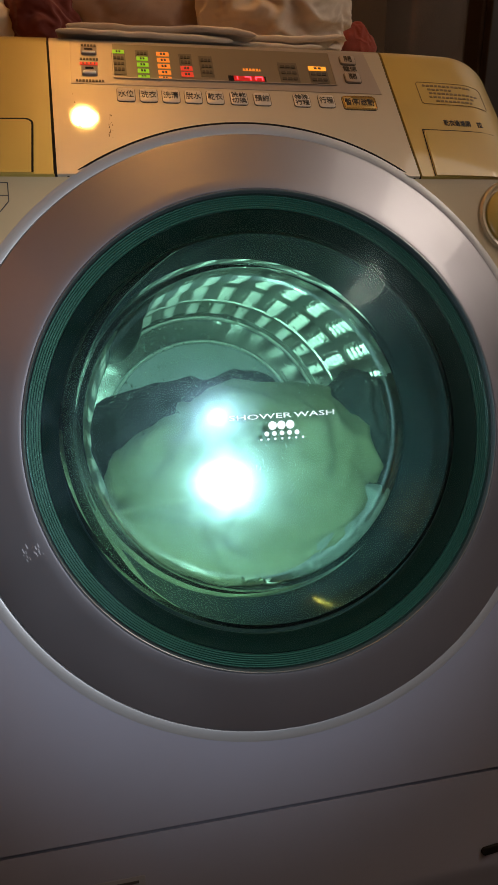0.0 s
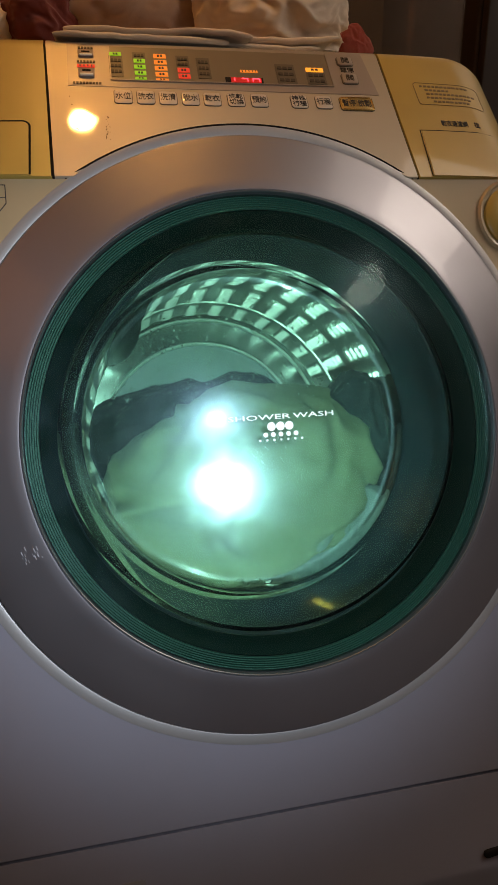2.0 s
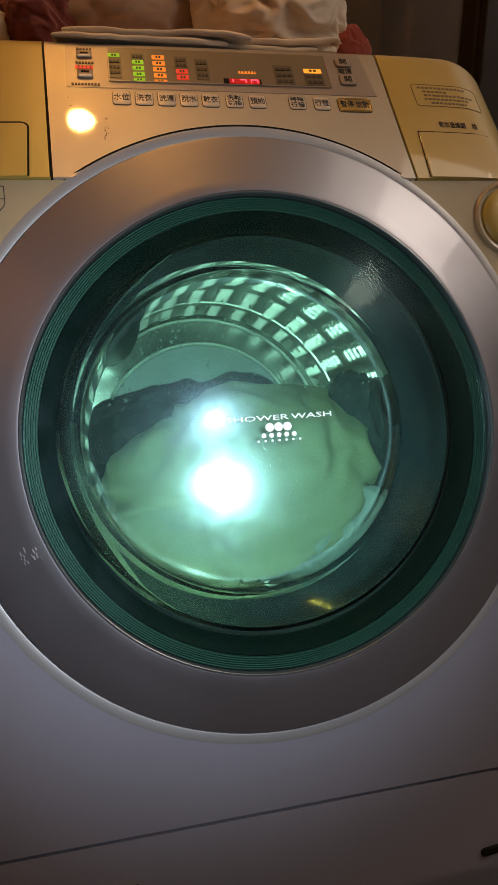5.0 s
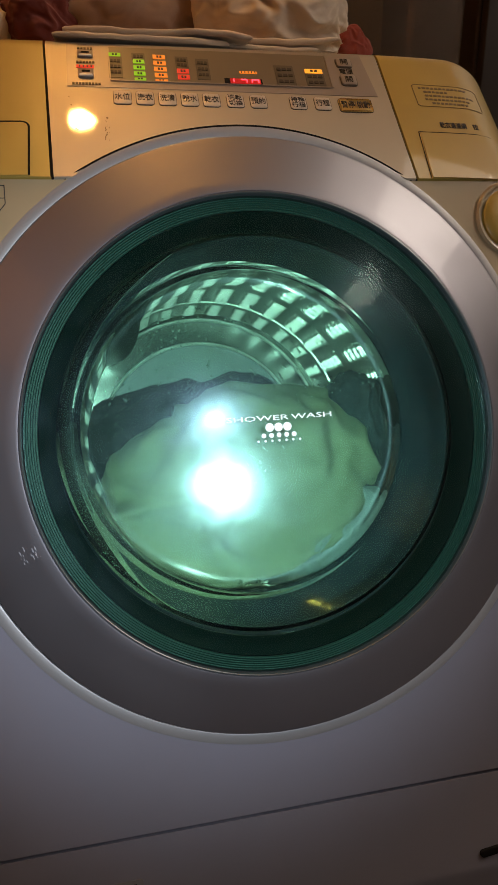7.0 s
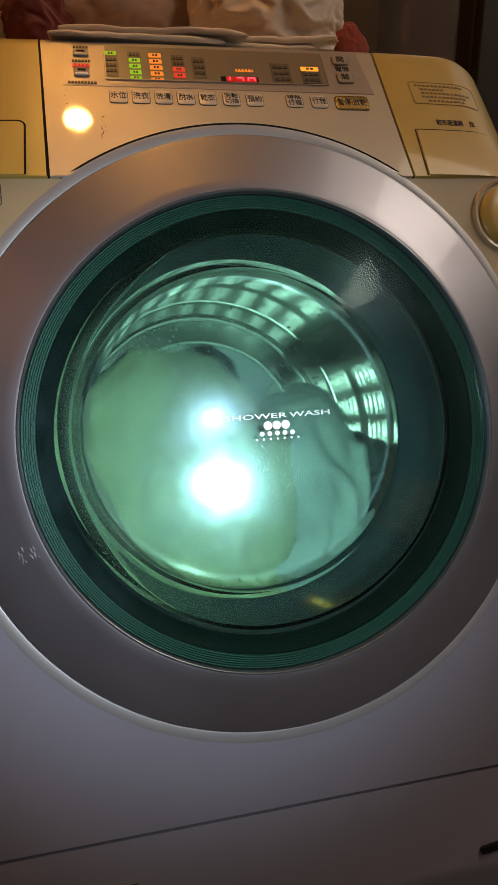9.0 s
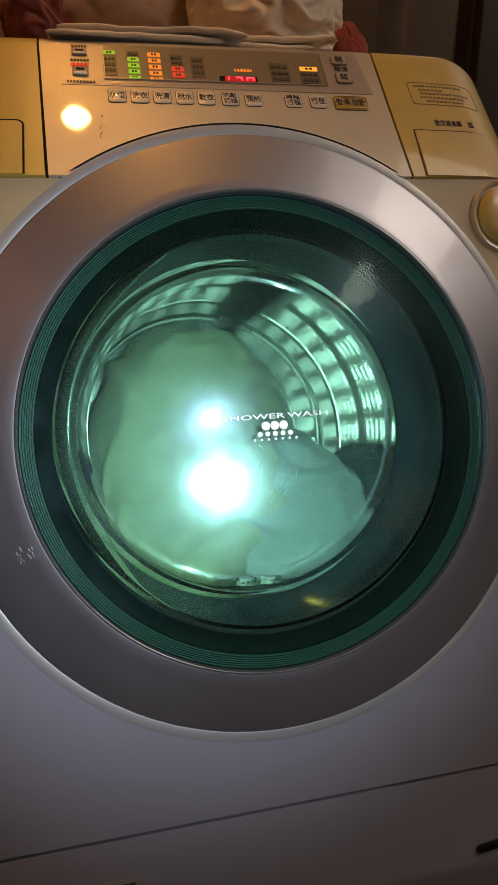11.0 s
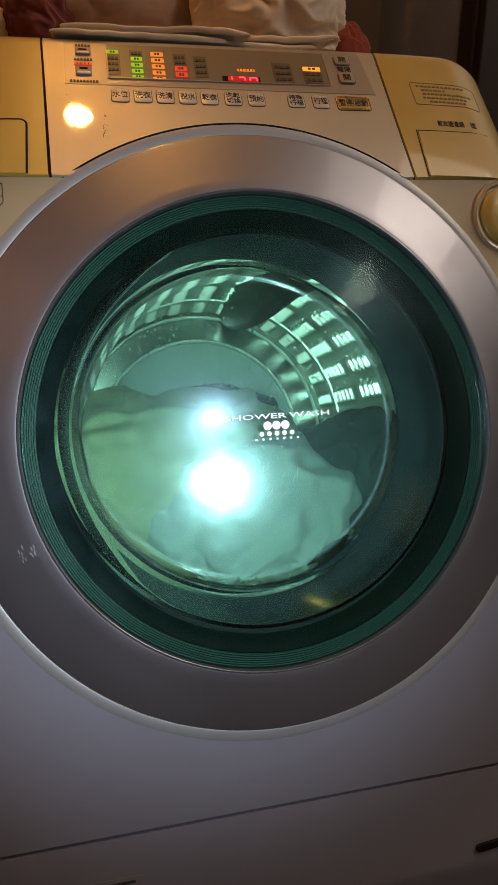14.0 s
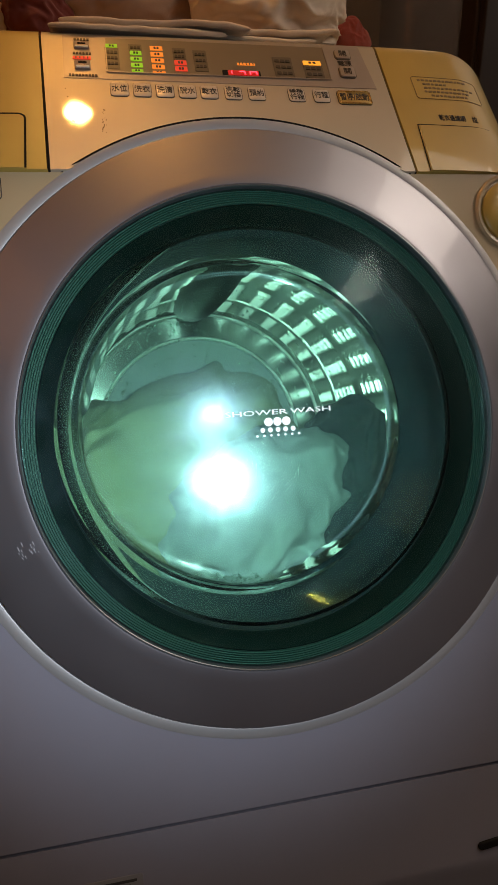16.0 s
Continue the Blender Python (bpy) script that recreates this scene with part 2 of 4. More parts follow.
# ---- the room ----
def room():
    x0, x1, y0, y1, top, w = -1.3, 2.45, -1.7, 1.02, 2.45, 0.1
    def setting(name, bm, mat, label):
        return tagged(part(name, bm, mat, smooth=0), label, "wall" if "wall" in name else name, kind="structure")
    setting("floor", block(x1 - x0 + 2 * w, y1 - y0 + 2 * w, w, (x0 + x1) / 2, (y0 + y1) / 2, -w / 2), TILE, "dull grey-brown tiled floor in the dark")
    setting("ceiling", block(x1 - x0 + 2 * w, y1 - y0 + 2 * w, w, (x0 + x1) / 2, (y0 + y1) / 2, top + w / 2), CEIL, "plain off-white painted ceiling above the washer")
    setting("wall_north", block(x1 - x0, w, top, (x0 + x1) / 2, y1 + w / 2, top / 2), WALLPAINT, "dark brownish painted wall behind the washer")
    setting("wall_south", block(x1 - x0, w, top, (x0 + x1) / 2, y0 - w / 2, top / 2), WALLPAINT, "dark brownish painted wall facing the washer")
    setting("wall_west", block(w, y1 - y0 + 2 * w, top, x0 - w / 2, (y0 + y1) / 2, top / 2), WALLPAINT, "dark brownish painted side wall of the room")
    setting("wall_east", block(w, y1 - y0 + 2 * w, top, x1 + w / 2, (y0 + y1) / 2, top / 2), WALLPAINT, "dark brownish painted side wall of the room")


def pendant_lamp():
    lamp = tagged(new("pendant_lamp"), "warm glowing bare bulb hanging from the ceiling", "lamp")
    lamp.matrix_basis = pose(-0.199, 0.389, 2.07)
    bulb = bmesh.new()
    bmesh.ops.create_uvsphere(bulb, u_segments=24, v_segments=14, radius=0.026)
    for v in bulb.verts:
        if v.co.z > 0.02:
            k = (v.co.z - 0.02) / 0.028
            v.co.x *= 1 - 0.45 * k; v.co.y *= 1 - 0.45 * k; v.co.z += 0.02 * k
    for v in bulb.verts:
        v.co.x *= 1.35
        taper = 1.0 - 0.42 * max(0.0, v.co.x / 0.035) ** 1.3
        v.co.y *= 0.92 * taper
        v.co.z *= taper
        v.co.z += 0.008
    part("bulb", bulb, BULB, lamp, "warm glowing glass bulb")
    part("socket", lathe([(0, 0.13), (0.012, 0.13), (0.021, 0.115), (0.021, 0.062), (0.017, 0.058), (0, 0.058)], 24), GAP, lamp)
    part("cord", lathe([(0.003, 0.125), (0.003, 0.36)], 8), GAP, lamp)
    part("canopy", lathe([(0, 0.345), (0.045, 0.345), (0.05, 0.355), (0.05, 0.37), (0, 0.37)], 24), GAP, lamp)


def warm_fill_panel():
    """An unseen warm glowing panel, added to tint the left of the door ring orange."""
    w = tagged(new("warm_fill_1"), "unseen warm panel added to light the door ring", "window", kind="structure")
    w.matrix_basis = pose(-1.3, -0.25, 1.85, 0, 90, 0)
    part("pane", slab(0.82, 1.7, 0.006, 0, 0, 0.006, 0.002), lit("warm_fill_pane", (1.0, 0.40, 0.14), 0.42), w, "warm glowing fill pane")
    for x, y, a, b in ((0.43, 0, 0.04, 1.78), (-0.43, 0, 0.04, 1.78), (0, 0.87, 0.82, 0.04), (0, -0.87, 0.82, 0.04)):
        part("fill_frame", slab(a, b, 0.03, x, y, 0.0, 0.002, 0.002), WOOD, w)


def ceiling_light():
    lamp = tagged(new("ceiling_light"), "flat lit diffuser panel set on the ceiling", "ceiling light")
    lamp.matrix_basis = pose(1.875, -0.445, 2.45, 180, 0, 0)
    part("diffuser", slab(1.05, 1.61, 0.02, 0, 0, 0.012, 0.03, 0.01), PANEL_LIGHT, lamp, "softly glowing white diffuser")
    # dimmer panel added to fill the ring's middle and whiten the filter cover
    part("diffuser", slab(0.45, 0.93, 0.02, -0.770, -0.315, 0.012, 0.03, 0.01), DIM_FILL, lamp, "dimmer white panel added as fill")
    part("frame", slab(0.48, 0.97, 0.018, -0.785, -0.315, 0, 0.02, 0.004), CEIL, lamp)
    part("frame", slab(1.09, 1.65, 0.018, 0, 0, 0, 0.04, 0.004), CEIL, lamp)


# ---- the washing machine ----
def front_profile(u, v):
    """How far the front lies below the plane of the glass at (u, v) on it."""
    h = DEPTH - 0.002
    e = max(0.0, abs(u) - 0.29) / (HALF - 0.29)
    return h - 0.05 * (1 - math.sqrt(max(0.0, 1 - min(e, 1.0) ** 2)))


def front_panel(washer, name, mat, label, keep):
    bm = bmesh.new()
    top, bottom, half, r0, seg, k = 0.2545, -0.3747, HALF, COLLAR - 0.004, 240, 14
    rows = []
    for i in range(seg):
        a = 2 * math.pi * i / seg
        c, s = math.cos(a), math.sin(a)
        far = min(half / max(abs(c), 1e-6), (top if s > 0 else bottom) / s if abs(s) > 1e-6 else 9)
        if far < r0 + 0.0005 or not keep(i, seg):
            rows.append(None)
            continue
        row = []
        for j in range(k + 1):
            r = r0 + (far - r0) * (1 - (1 - j / k) ** 1.6)
            row.append(bm.verts.new((r * c, r * s, front_profile(r * c, r * s))))
        x, y = row[-1].co.x, row[-1].co.y
        row.append(bm.verts.new((x, y, row[-1].co.z - 0.02)))
        rows.append(row)
    for i in range(seg):
        a, b = rows[i], rows[(i + 1) % seg]
        if a and b:
            for j in range(len(a) - 1):
                bm.faces.new((a[j], a[j + 1], b[j + 1], b[j]))
    bmesh.ops.recalc_face_normals(bm, faces=bm.faces)
    return part(name, bm, mat, washer, label, DOOR)


def console_point(x, s, lift=0.0, edge=None):
    """A point on the console at s up its slope; past the top it rolls over onto the flat lid."""
    r, s1 = 0.022, 0.194
    a = SLOPE
    if s <= s1:
        y, z, ny, nz = 0.213 + s * math.sin(a), 0.851 + s * math.cos(a), -math.cos(a), math.sin(a)
    else:
        turn = min((s - s1) / r, math.pi / 2 - a)
        y1, z1 = 0.213 + s1 * math.sin(a), 0.851 + s1 * math.cos(a)
        cy, cz = y1 + r * math.cos(a), z1 - r * math.sin(a)
        t = a + turn
        ny, nz = -math.cos(t), math.sin(t)
        y, z = cy + r * ny, cz + r * nz
        y += max(0.0, s - s1 - (math.pi / 2 - a) * r)
    drop = 0.0
    if edge is not None:
        e = min(max(0.0, (abs(x) - edge) / (HALF - edge)), 1.0)
        drop = 0.055 * (1 - math.sqrt(1 - e * e)) + 0.25 * max(0.0, abs(x) - 0.19) ** 2
    return Vector((x, y + lift * ny + 0.39 * drop, z + lift * nz - 0.92 * drop))


def shell():
    washer = tagged(new("washing_machine"), "front-loading drum washer with silver door ring and yellowed plastic", "washing machine")
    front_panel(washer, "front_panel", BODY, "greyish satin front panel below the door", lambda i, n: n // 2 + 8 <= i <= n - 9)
    front_panel(washer, "front_corner", CORNER, "yellowed front corner beside the door", lambda i, n: n // 4 < i <= n // 2 + 8)
    front_panel(washer, "front_corner", CORNER, "yellowed front corner beside the door", lambda i, n: i < n // 4 or i >= n - 9)
    # skirt below the seam: leans like the front, then drops straight
    def low(a, b):
        x = -HALF + 2 * HALF * a
        v = -0.3782 - min(b / 0.7, 1.0) * 0.10
        p = DOOR @ Vector((x, v, front_profile(x, v) - 0.0005))
        if b > 0.7:
            k = (b - 0.7) / 0.3
            p.z -= (p.z - 0.06) * k
            p.y += 0.012 * k - 0.03 * math.sin(math.pi * k / 2) * 0.3
        return p
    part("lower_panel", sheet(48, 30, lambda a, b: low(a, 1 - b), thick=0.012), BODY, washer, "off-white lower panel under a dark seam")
    part("seam_backing", sheet(8, 1, lambda a, b: DOOR @ Vector((-0.315 + 0.63 * a, -0.385 + 0.018 * b, DEPTH - 0.020)), thick=0.002), GAP, washer, "dark gap between the panels")
    # flat slab, no hollow: the recess's shade is put into its dark colour
    part("handle_recess", slab(0.070, 0.008, 0.004, corner=0.0038, edge=0.001), GAP, washer, "finger recess in the lower panel, its shade painted dark", DOOR @ pose(0.231, -0.458, DEPTH - 0.0035, 0, 0, 5))
    notice = part("data_sticker", slab(0.062, 0.030, 0.0007, corner=0.002), painted("sticker_paper", (0.24, 0.23, 0.23), 0.5), washer, "small grey data sticker", DOOR @ pose(-0.184, -0.431, DEPTH - 0.0022))
    for k in range(5):
        part("print_bar", slab(0.05 - 0.008 * (k % 2), 0.0026, 0.0004, -0.002 * (k % 2), 0.010 - 0.0048 * k, 0.0006), INK, notice)
    for name, x in (("side_panel", -HALF + 0.0005), ("side_panel", HALF - 0.0005)):
        bm = bmesh.new()
        outline = [(0.052, 0.06), (0.052, 0.27), (0.30, 0.80), (0.44, 0.90), (0.80, 0.90), (0.80, 0.06)]
        a = [bm.verts.new((x - 0.0015, y, z)) for y, z in outline]
        b = [bm.verts.new((x + 0.0015, y, z)) for y, z in outline]
        bm.faces.new(a); bm.faces.new(b[::-1])
        for i in range(len(a)):
            j = (i + 1) % len(a)
            bm.faces.new((a[i], b[i], b[j], a[j]))
        bmesh.ops.recalc_face_normals(bm, faces=bm.faces)
        part(name, bm, BODY, washer, smooth=0)
    part("back_panel", block(2 * HALF - 0.004, 0.004, 0.93, 0, 0.798, 0.51), BODY, washer, smooth=0)
    part("base_tray", block(2 * HALF - 0.014, 0.74, 0.03, 0, 0.42, 0.06, 0.004), GAP, washer)
    for x in (-0.26, 0.26):
        for y in (0.12, 0.68):
            part("foot", lathe([(0, 0), (0.026, 0), (0.028, 0.006), (0.018, 0.014), (0.012, 0.016), (0.012, 0.05), (0, 0.05)], 20), RUBBER, washer, m=pose(x, y, 0))
    # console: silver middle, yellowed sides
    deep = 0.64
    def bend(j):
        return -0.03 + 0.18 * j / 0.5 if j < 0.5 else (0.15 + 0.11 * (j - 0.5) / 0.4 if j < 0.9 else 0.26 + (deep - 0.26) * (j - 0.9) / 0.1)
    def middle(i, j):
        x = -0.1868 + 0.3690 * i - 0.006 * (1 - i) * min(1.0, j / 0.65)
        low = max(0.0008, (math.sqrt(max(0.0, 0.3078 ** 2 - x * x)) - 0.256) / 0.9135)
        s = bend(j)
        return console_point(x, low + (s + 0.03) * (0.15 - low) / 0.18 if s < 0.15 else s)
    part("console", sheet(64, 60, middle, thick=0.004), SILVER, washer, "silver sloping control console")
    part("console_side", sheet(40, 60, lambda i, j: console_point(-HALF + (HALF - 0.1892 - 0.006 * min(1.0, j / 0.65)) * i, max(bend(j), 0.0008 + 0.0001 * j), 0.0, 0.27), thick=0.004), CREAM, washer, "yellowed plastic console end")
    part("console_side", sheet(40, 60, lambda i, j: console_point(0.1850 + (HALF - 0.1850) * i, max(bend(j), 0.0008 + 0.0001 * j), 0.0, 0.27), thick=0.004), CREAM, washer, "yellowed plastic console end")
    for x in (-0.188, 0.184):
        part("seam_backing", sheet(1, 40, lambda i, j: console_point(x - 0.004 + 0.008 * i - (0.006 * j if x < 0 else 0.0), 0.002 + 0.22 * j, -0.003), thick=0.002), GAP, washer, "dark gap between the panels")
    return washer


def door(washer):
    ring = part("door", lathe([(0.231, -0.020), (0.231, -0.0015), (0.2322, 0.0004), (0.2345, 0.0003), (0.245, -0.0036), (0.258, -0.0081), (0.272, -0.0129), (0.285, -0.0175), (0.2936, -0.0206), (0.2944, -0.0209),
                               (0.2950, -0.0218), (0.2954, -0.030), (0.2954, -0.05)], 240), RINGPAINT, washer, "round silver door with tinted glass", DOOR)
    part("collar", lathe([(0.2980, -0.06), (0.2980, -0.0300), (0.2984, -0.0288), (0.2994, -0.0284), (0.3072, -0.0288), (0.3088, -0.0294), (0.3096, -0.0315), (0.312, -0.12)], 240),
         COLLARPAINT, washer, "grey collar round the door", DOOR)
    bm = lathe([(0.3096, -0.0330), (0.3100, -0.0298), (0.3108, -0.0296), (0.3112, -0.0330)], 240)
    bmesh.ops.delete(bm, geom=[v for v in bm.verts if v.co.y < 0.245], context="VERTS")
    part("collar_gap", bm, GAP, washer, "dark gap between collar and console", DOOR)
    part("bright_edge", lathe([(0.2295, -0.004), (0.2298, 0.0006), (0.2304, 0.0012), (0.2312, 0.0010), (0.2316, 0.0)], 240), CHROME, ring, "thin polished edge")
    prof = [(0.2296, -0.012)]
    for i in range(6):
        r = 0.2285 - 0.0021 * i
        prof += [(r, -0.0120), (r - 0.0003, -0.0085), (r - 0.0010, -0.0085), (r - 0.0013, -0.0120)]
    part("ribbed_rim", lathe(prof, 240), TEALLIP, ring, "fine pale teal ridges")
    part("inner_frame", lathe([(0.216, -0.0125), (0.2125, -0.0160), (0.2090, -0.0205), (0.2062, -0.0255), (0.2042, -0.031), (0.2034, -0.0325), (0.2036, -0.036), (0.207, -0.045), (0.215, -0.05)], 240),
         TEALFRAME, ring, "dark teal plastic frame")
    # domed outer glass, 4 mm thick
    rim, rise = 0.2285, 0.0225
    out = [(rim * k / 24, rise * (1 - (k / 24) ** 2) ** 2 - 0.0035) for k in range(25)]
    bm = lathe(out + [(r * 0.999, h - 0.004) for r, h in out[::-1]], 160)
    for v in bm.verts:
        k = (1 - min(1.0, v.co.xy.length / rim) ** 2) ** 2
        v.co.z += (0.012 * v.co.x + 0.073 * v.co.y) * k
    part("cover_glass", bm, COVER, ring, "green-tinted domed cover glass")
    # bowl that reaches into the drum: a tapered wall and a flat end set slightly askew
    def corner(r0, h0, turn):
        return [(r0 + turn * math.cos(t), h0 - turn * math.sin(t)) for t in (math.pi / 2 * k / 14 for k in range(15))]
    outer = [(0.2040, -0.034), (0.2015, -0.042), (0.1930, -0.063), (0.1865, -0.082)] + corner(0.1660, -0.0910, 0.0180)
    inner = [(0.1990, -0.030), (0.1960, -0.036), (0.1870, -0.060), (0.1795, -0.080)] + corner(0.1630, -0.0885, 0.0130)
    flat = (0.95, 0.85, 0.7, 0.5, 0.3, 0.15, 0.0)
    outer += [(0.1660 * k, -0.1090) for k in flat]
    inner += [(0.1630 * k, -0.1015) for k in flat]
    bm = lathe(inner[::-1] + outer[:1], 200)
    lathe([inner[0]] + outer, 200, bm)
    bmesh.ops.remove_doubles(bm, verts=bm.verts[:], dist=0.00002)
    bmesh.ops.recalc_face_normals(bm, faces=bm.faces)
    for v in bm.verts:
        k = min(1.0, max(0.0, (-0.036 - v.co.z) / 0.0625))
        v.co.z += (0.114 * v.co.x - 0.070 * v.co.y) * k
        v.co.x -= 0.012 * k
        v.co.y += 0.004 * k
    bowl = part("bowl_glass", bm, BOWL, ring, "clear wet glass bowl with droplets", pose(0, 0.005, 0))
    bowl.visible_shadow = False
    bowl.data.materials.append(BOWLSIDE)
    for p in bowl.data.polygons:
        p.material_index = 0 if p.center.xy.length < 0.158 else 1
    bm = lathe([(0.222, -0.052), (0.210, -0.056), (0.2055, -0.064), (0.2065, -0.074), (0.2035, -0.086), (0.1990, -0.098), (0.1945, -0.106), (0.1930, -0.114), (0.1940, -0.1205), (0.1985, -0.1225), (0.205, -0.1205), (0.213, -0.115), (0.245, -0.112)], 160)
    for v in bm.verts:
        k = max(0.0, min(1.0, (0.205 - v.co.xy.length) / 0.012)) if v.co.z < -0.08 else 0.0
        v.co.x -= 0.012 * k
        v.co.y += 0.009 * k
    part("gasket", bm, RUBBER, washer, "grey rubber door seal", DOOR)
    return ring


def drum(washer):
    """The steel drum; it turns about z of its own space."""
    seg, rad = 408, 0.242
    prof = [(0.216, -0.1235), (0.228, -0.1245), (0.239, -0.130)]
    d0, d1 = -0.135, -0.585
    bands = ((-0.135, -0.255), (-0.255, -0.375), (-0.375, -0.490), (-0.490, -0.585))
    rows, step = 375, 0.018
    bm = bmesh.new()
    ring_rows = []
    for j in range(rows + 1):
        h = d0 + (d1 - d0) * j / rows
        top, low = next(b for b in bands if h >= b[1] - 1e-6)
        k = (top - h) / (top - low)
        inside = min(1.0, max(0.0, min(k, 1 - k) * 9 - 0.4))
        w = ((top - h) % step) / step
        saw = w / 0.90 if w < 0.90 else (1 - w) / 0.10
        row = []
        for i in range(seg):
            a = 2 * math.pi * i / seg
            col = min(1.0, max(0.0, 0.75 + 1.6 * math.cos(a * 34 + 2.0 * (h + 0.3))))
            r = rad - inside * col * (0.0010 + 0.0062 * (1 - saw))
            if abs(h + 0.490) < 0.004:
                r += 0.004
            row.append(bm.verts.new((r * math.cos(a), r * math.sin(a), h)))
        ring_rows.append(row)
    for a, b in zip(ring_rows, ring_rows[1:]):
        for i in range(seg):
            j = (i + 1) % seg
            bm.faces.new((a[i], b[i], b[j], a[j]))
    lathe(prof + [(rad, d0 + 0.001)], seg, bm)
    back = [(0.192, d1 - 0.019), (0.186, d1 - 0.020), (0.10, d1 - 0.026), (0.06, d1 - 0.020), (0, d1 - 0.018)]
    step_ring = [(rad, d1), (0.2405, d1 - 0.010), (0.2375, d1 - 0.014), (0.2295, d1 - 0.0145), (0.194, d1 - 0.019), (0.191, d1 - 0.019)]
    ob = part("drum", bm, STEEL, washer, "perforated stainless steel drum", DOOR, smooth=50)
    part("back_plate", lathe(back, 200), PLATE, ob, "dull steel back plate")
    part("plate_border", lathe(step_ring, 200), MIRRORSTEEL, ob, "polished step of the back plate")
    for r0, h0 in ((0.1895, d1 - 0.0185), (0.2335, d1 - 0.0135)):
        arc = [(r0 + 0.0032 * math.cos(a), h0 + 0.0042 * math.sin(a)) for a in (math.pi * k / 8 for k in range(9))]
        part("pressed_bead", lathe(arc, 200), STEEL, ob, "raised bead")
    for k in range(3):
        def fin(i, j):
            h = -0.16 - 0.42 * i
            w = (0.034 + 0.010 * math.sin(math.pi * i)) * (1 - 0.15 * i)
            top = (0.054 - 0.012 * i) * math.sin(math.pi * min(1, max(0, 0.04 + 0.92 * i))) ** 0.35
            t = j * 2 - 1
            prof_h = top * (1 - abs(t) ** 2.4)
            r = 0.2425 - prof_h
            ang = math.pi / 2 + t * w / 0.24 + 0.10 * (i - 0.5)
            return (r * math.cos(ang), r * math.sin(ang), h)
        part("paddle", sheet(24, 16, fin, thick=0.003), PADDLE, ob, "dark plastic lifter", pose(0, 0, 0, 0, 0, -120 * k))
    return ob


def laundry(name, size, seed, mat, label, folds=1.0, cap=None):
    """One garment bunched into a lump of folds."""
    bm = bmesh.new()
    bmesh.ops.create_icosphere(bm, subdivisions=6, radius=1.0)
    off = Vector((seed * 3.1, seed * 1.7, -seed * 2.3))
    for v in bm.verts:
        p = v.co.normalized()
        big = noise.noise(p * 1.1 + off) * 0.22
        q = p * 2.0 + off
        q += Vector((noise.noise(q), noise.noise(q + Vector((5, 1, 2))), noise.noise(q + Vector((1, 7, 3))))) * 0.9
        ridge = (1 - abs(noise.noise(q * 0.8)) * 1.6) * 0.22 + noise.noise(q * 1.6) * 0.06 + (1 - abs(noise.noise(q * 2.0)) * 2) * 0.034 + (1 - abs(noise.noise(q * 4.3 + off)) * 2) * 0.012
        k = 0.86 + big + ridge * folds
        v.co = Vector((p.x * size[0], p.y * size[1], p.z * size[2])) * k
        if cap is not None and v.co.z > cap - 0.045:
            e = v.co.z - (cap - 0.045)
            v.co.z = cap - 0.045 + 0.045 * (1 - math.exp(-e / 0.045)) + (ridge - 0.12) * 0.055
    ob = part(name, bm, mat, None, label, smooth=0)
    for p in ob.data.polygons:
        p.use_smooth = True
    return tagged(ob, label, "laundry", group="laundry in the drum")


def console_bar(parent, name, mat, w, h, x, y, z, corner=0.0006, label=""):
    return part(name, slab(w, h, 0.0006, corner=corner), mat, parent, label, CONSOLE @ pose(x, y, z))


def push_button(washer, text, x, y, w=0.0180, h=0.0195, mat=BUTTON, size=0.0098, label="small silver push button"):
    m = CONSOLE @ pose(x, y, 0)
    b = part("push_button", slab(w, h, 0.0012, corner=0.0030, edge=0.0005), mat, washer, label, m)
    part("button_surround", slab(w + 0.0011, h + 0.0011, 0.0006, corner=0.0038), DIMINK, b, "", pose(0, 0, 0))
    if mat == GOLD:
        for sx, sy, rw, rh in ((0, 1, w - 0.004, 0.0011), (0, -1, w - 0.004, 0.0011), (1, 0, 0.0011, h - 0.004), (-1, 0, 0.0011, h - 0.004)):
            part("button_rim", slab(rw, rh, 0.0008, sx * (w / 2 - 0.0008), sy * (h / 2 - 0.0008), 0.0011, 0.0004, 0.0002), GOLDRIM, b, "bright gilt rim")
    lettering(text, size, INK, b, pose(0, 0, 0.00135), width=w * 0.86)
    return b


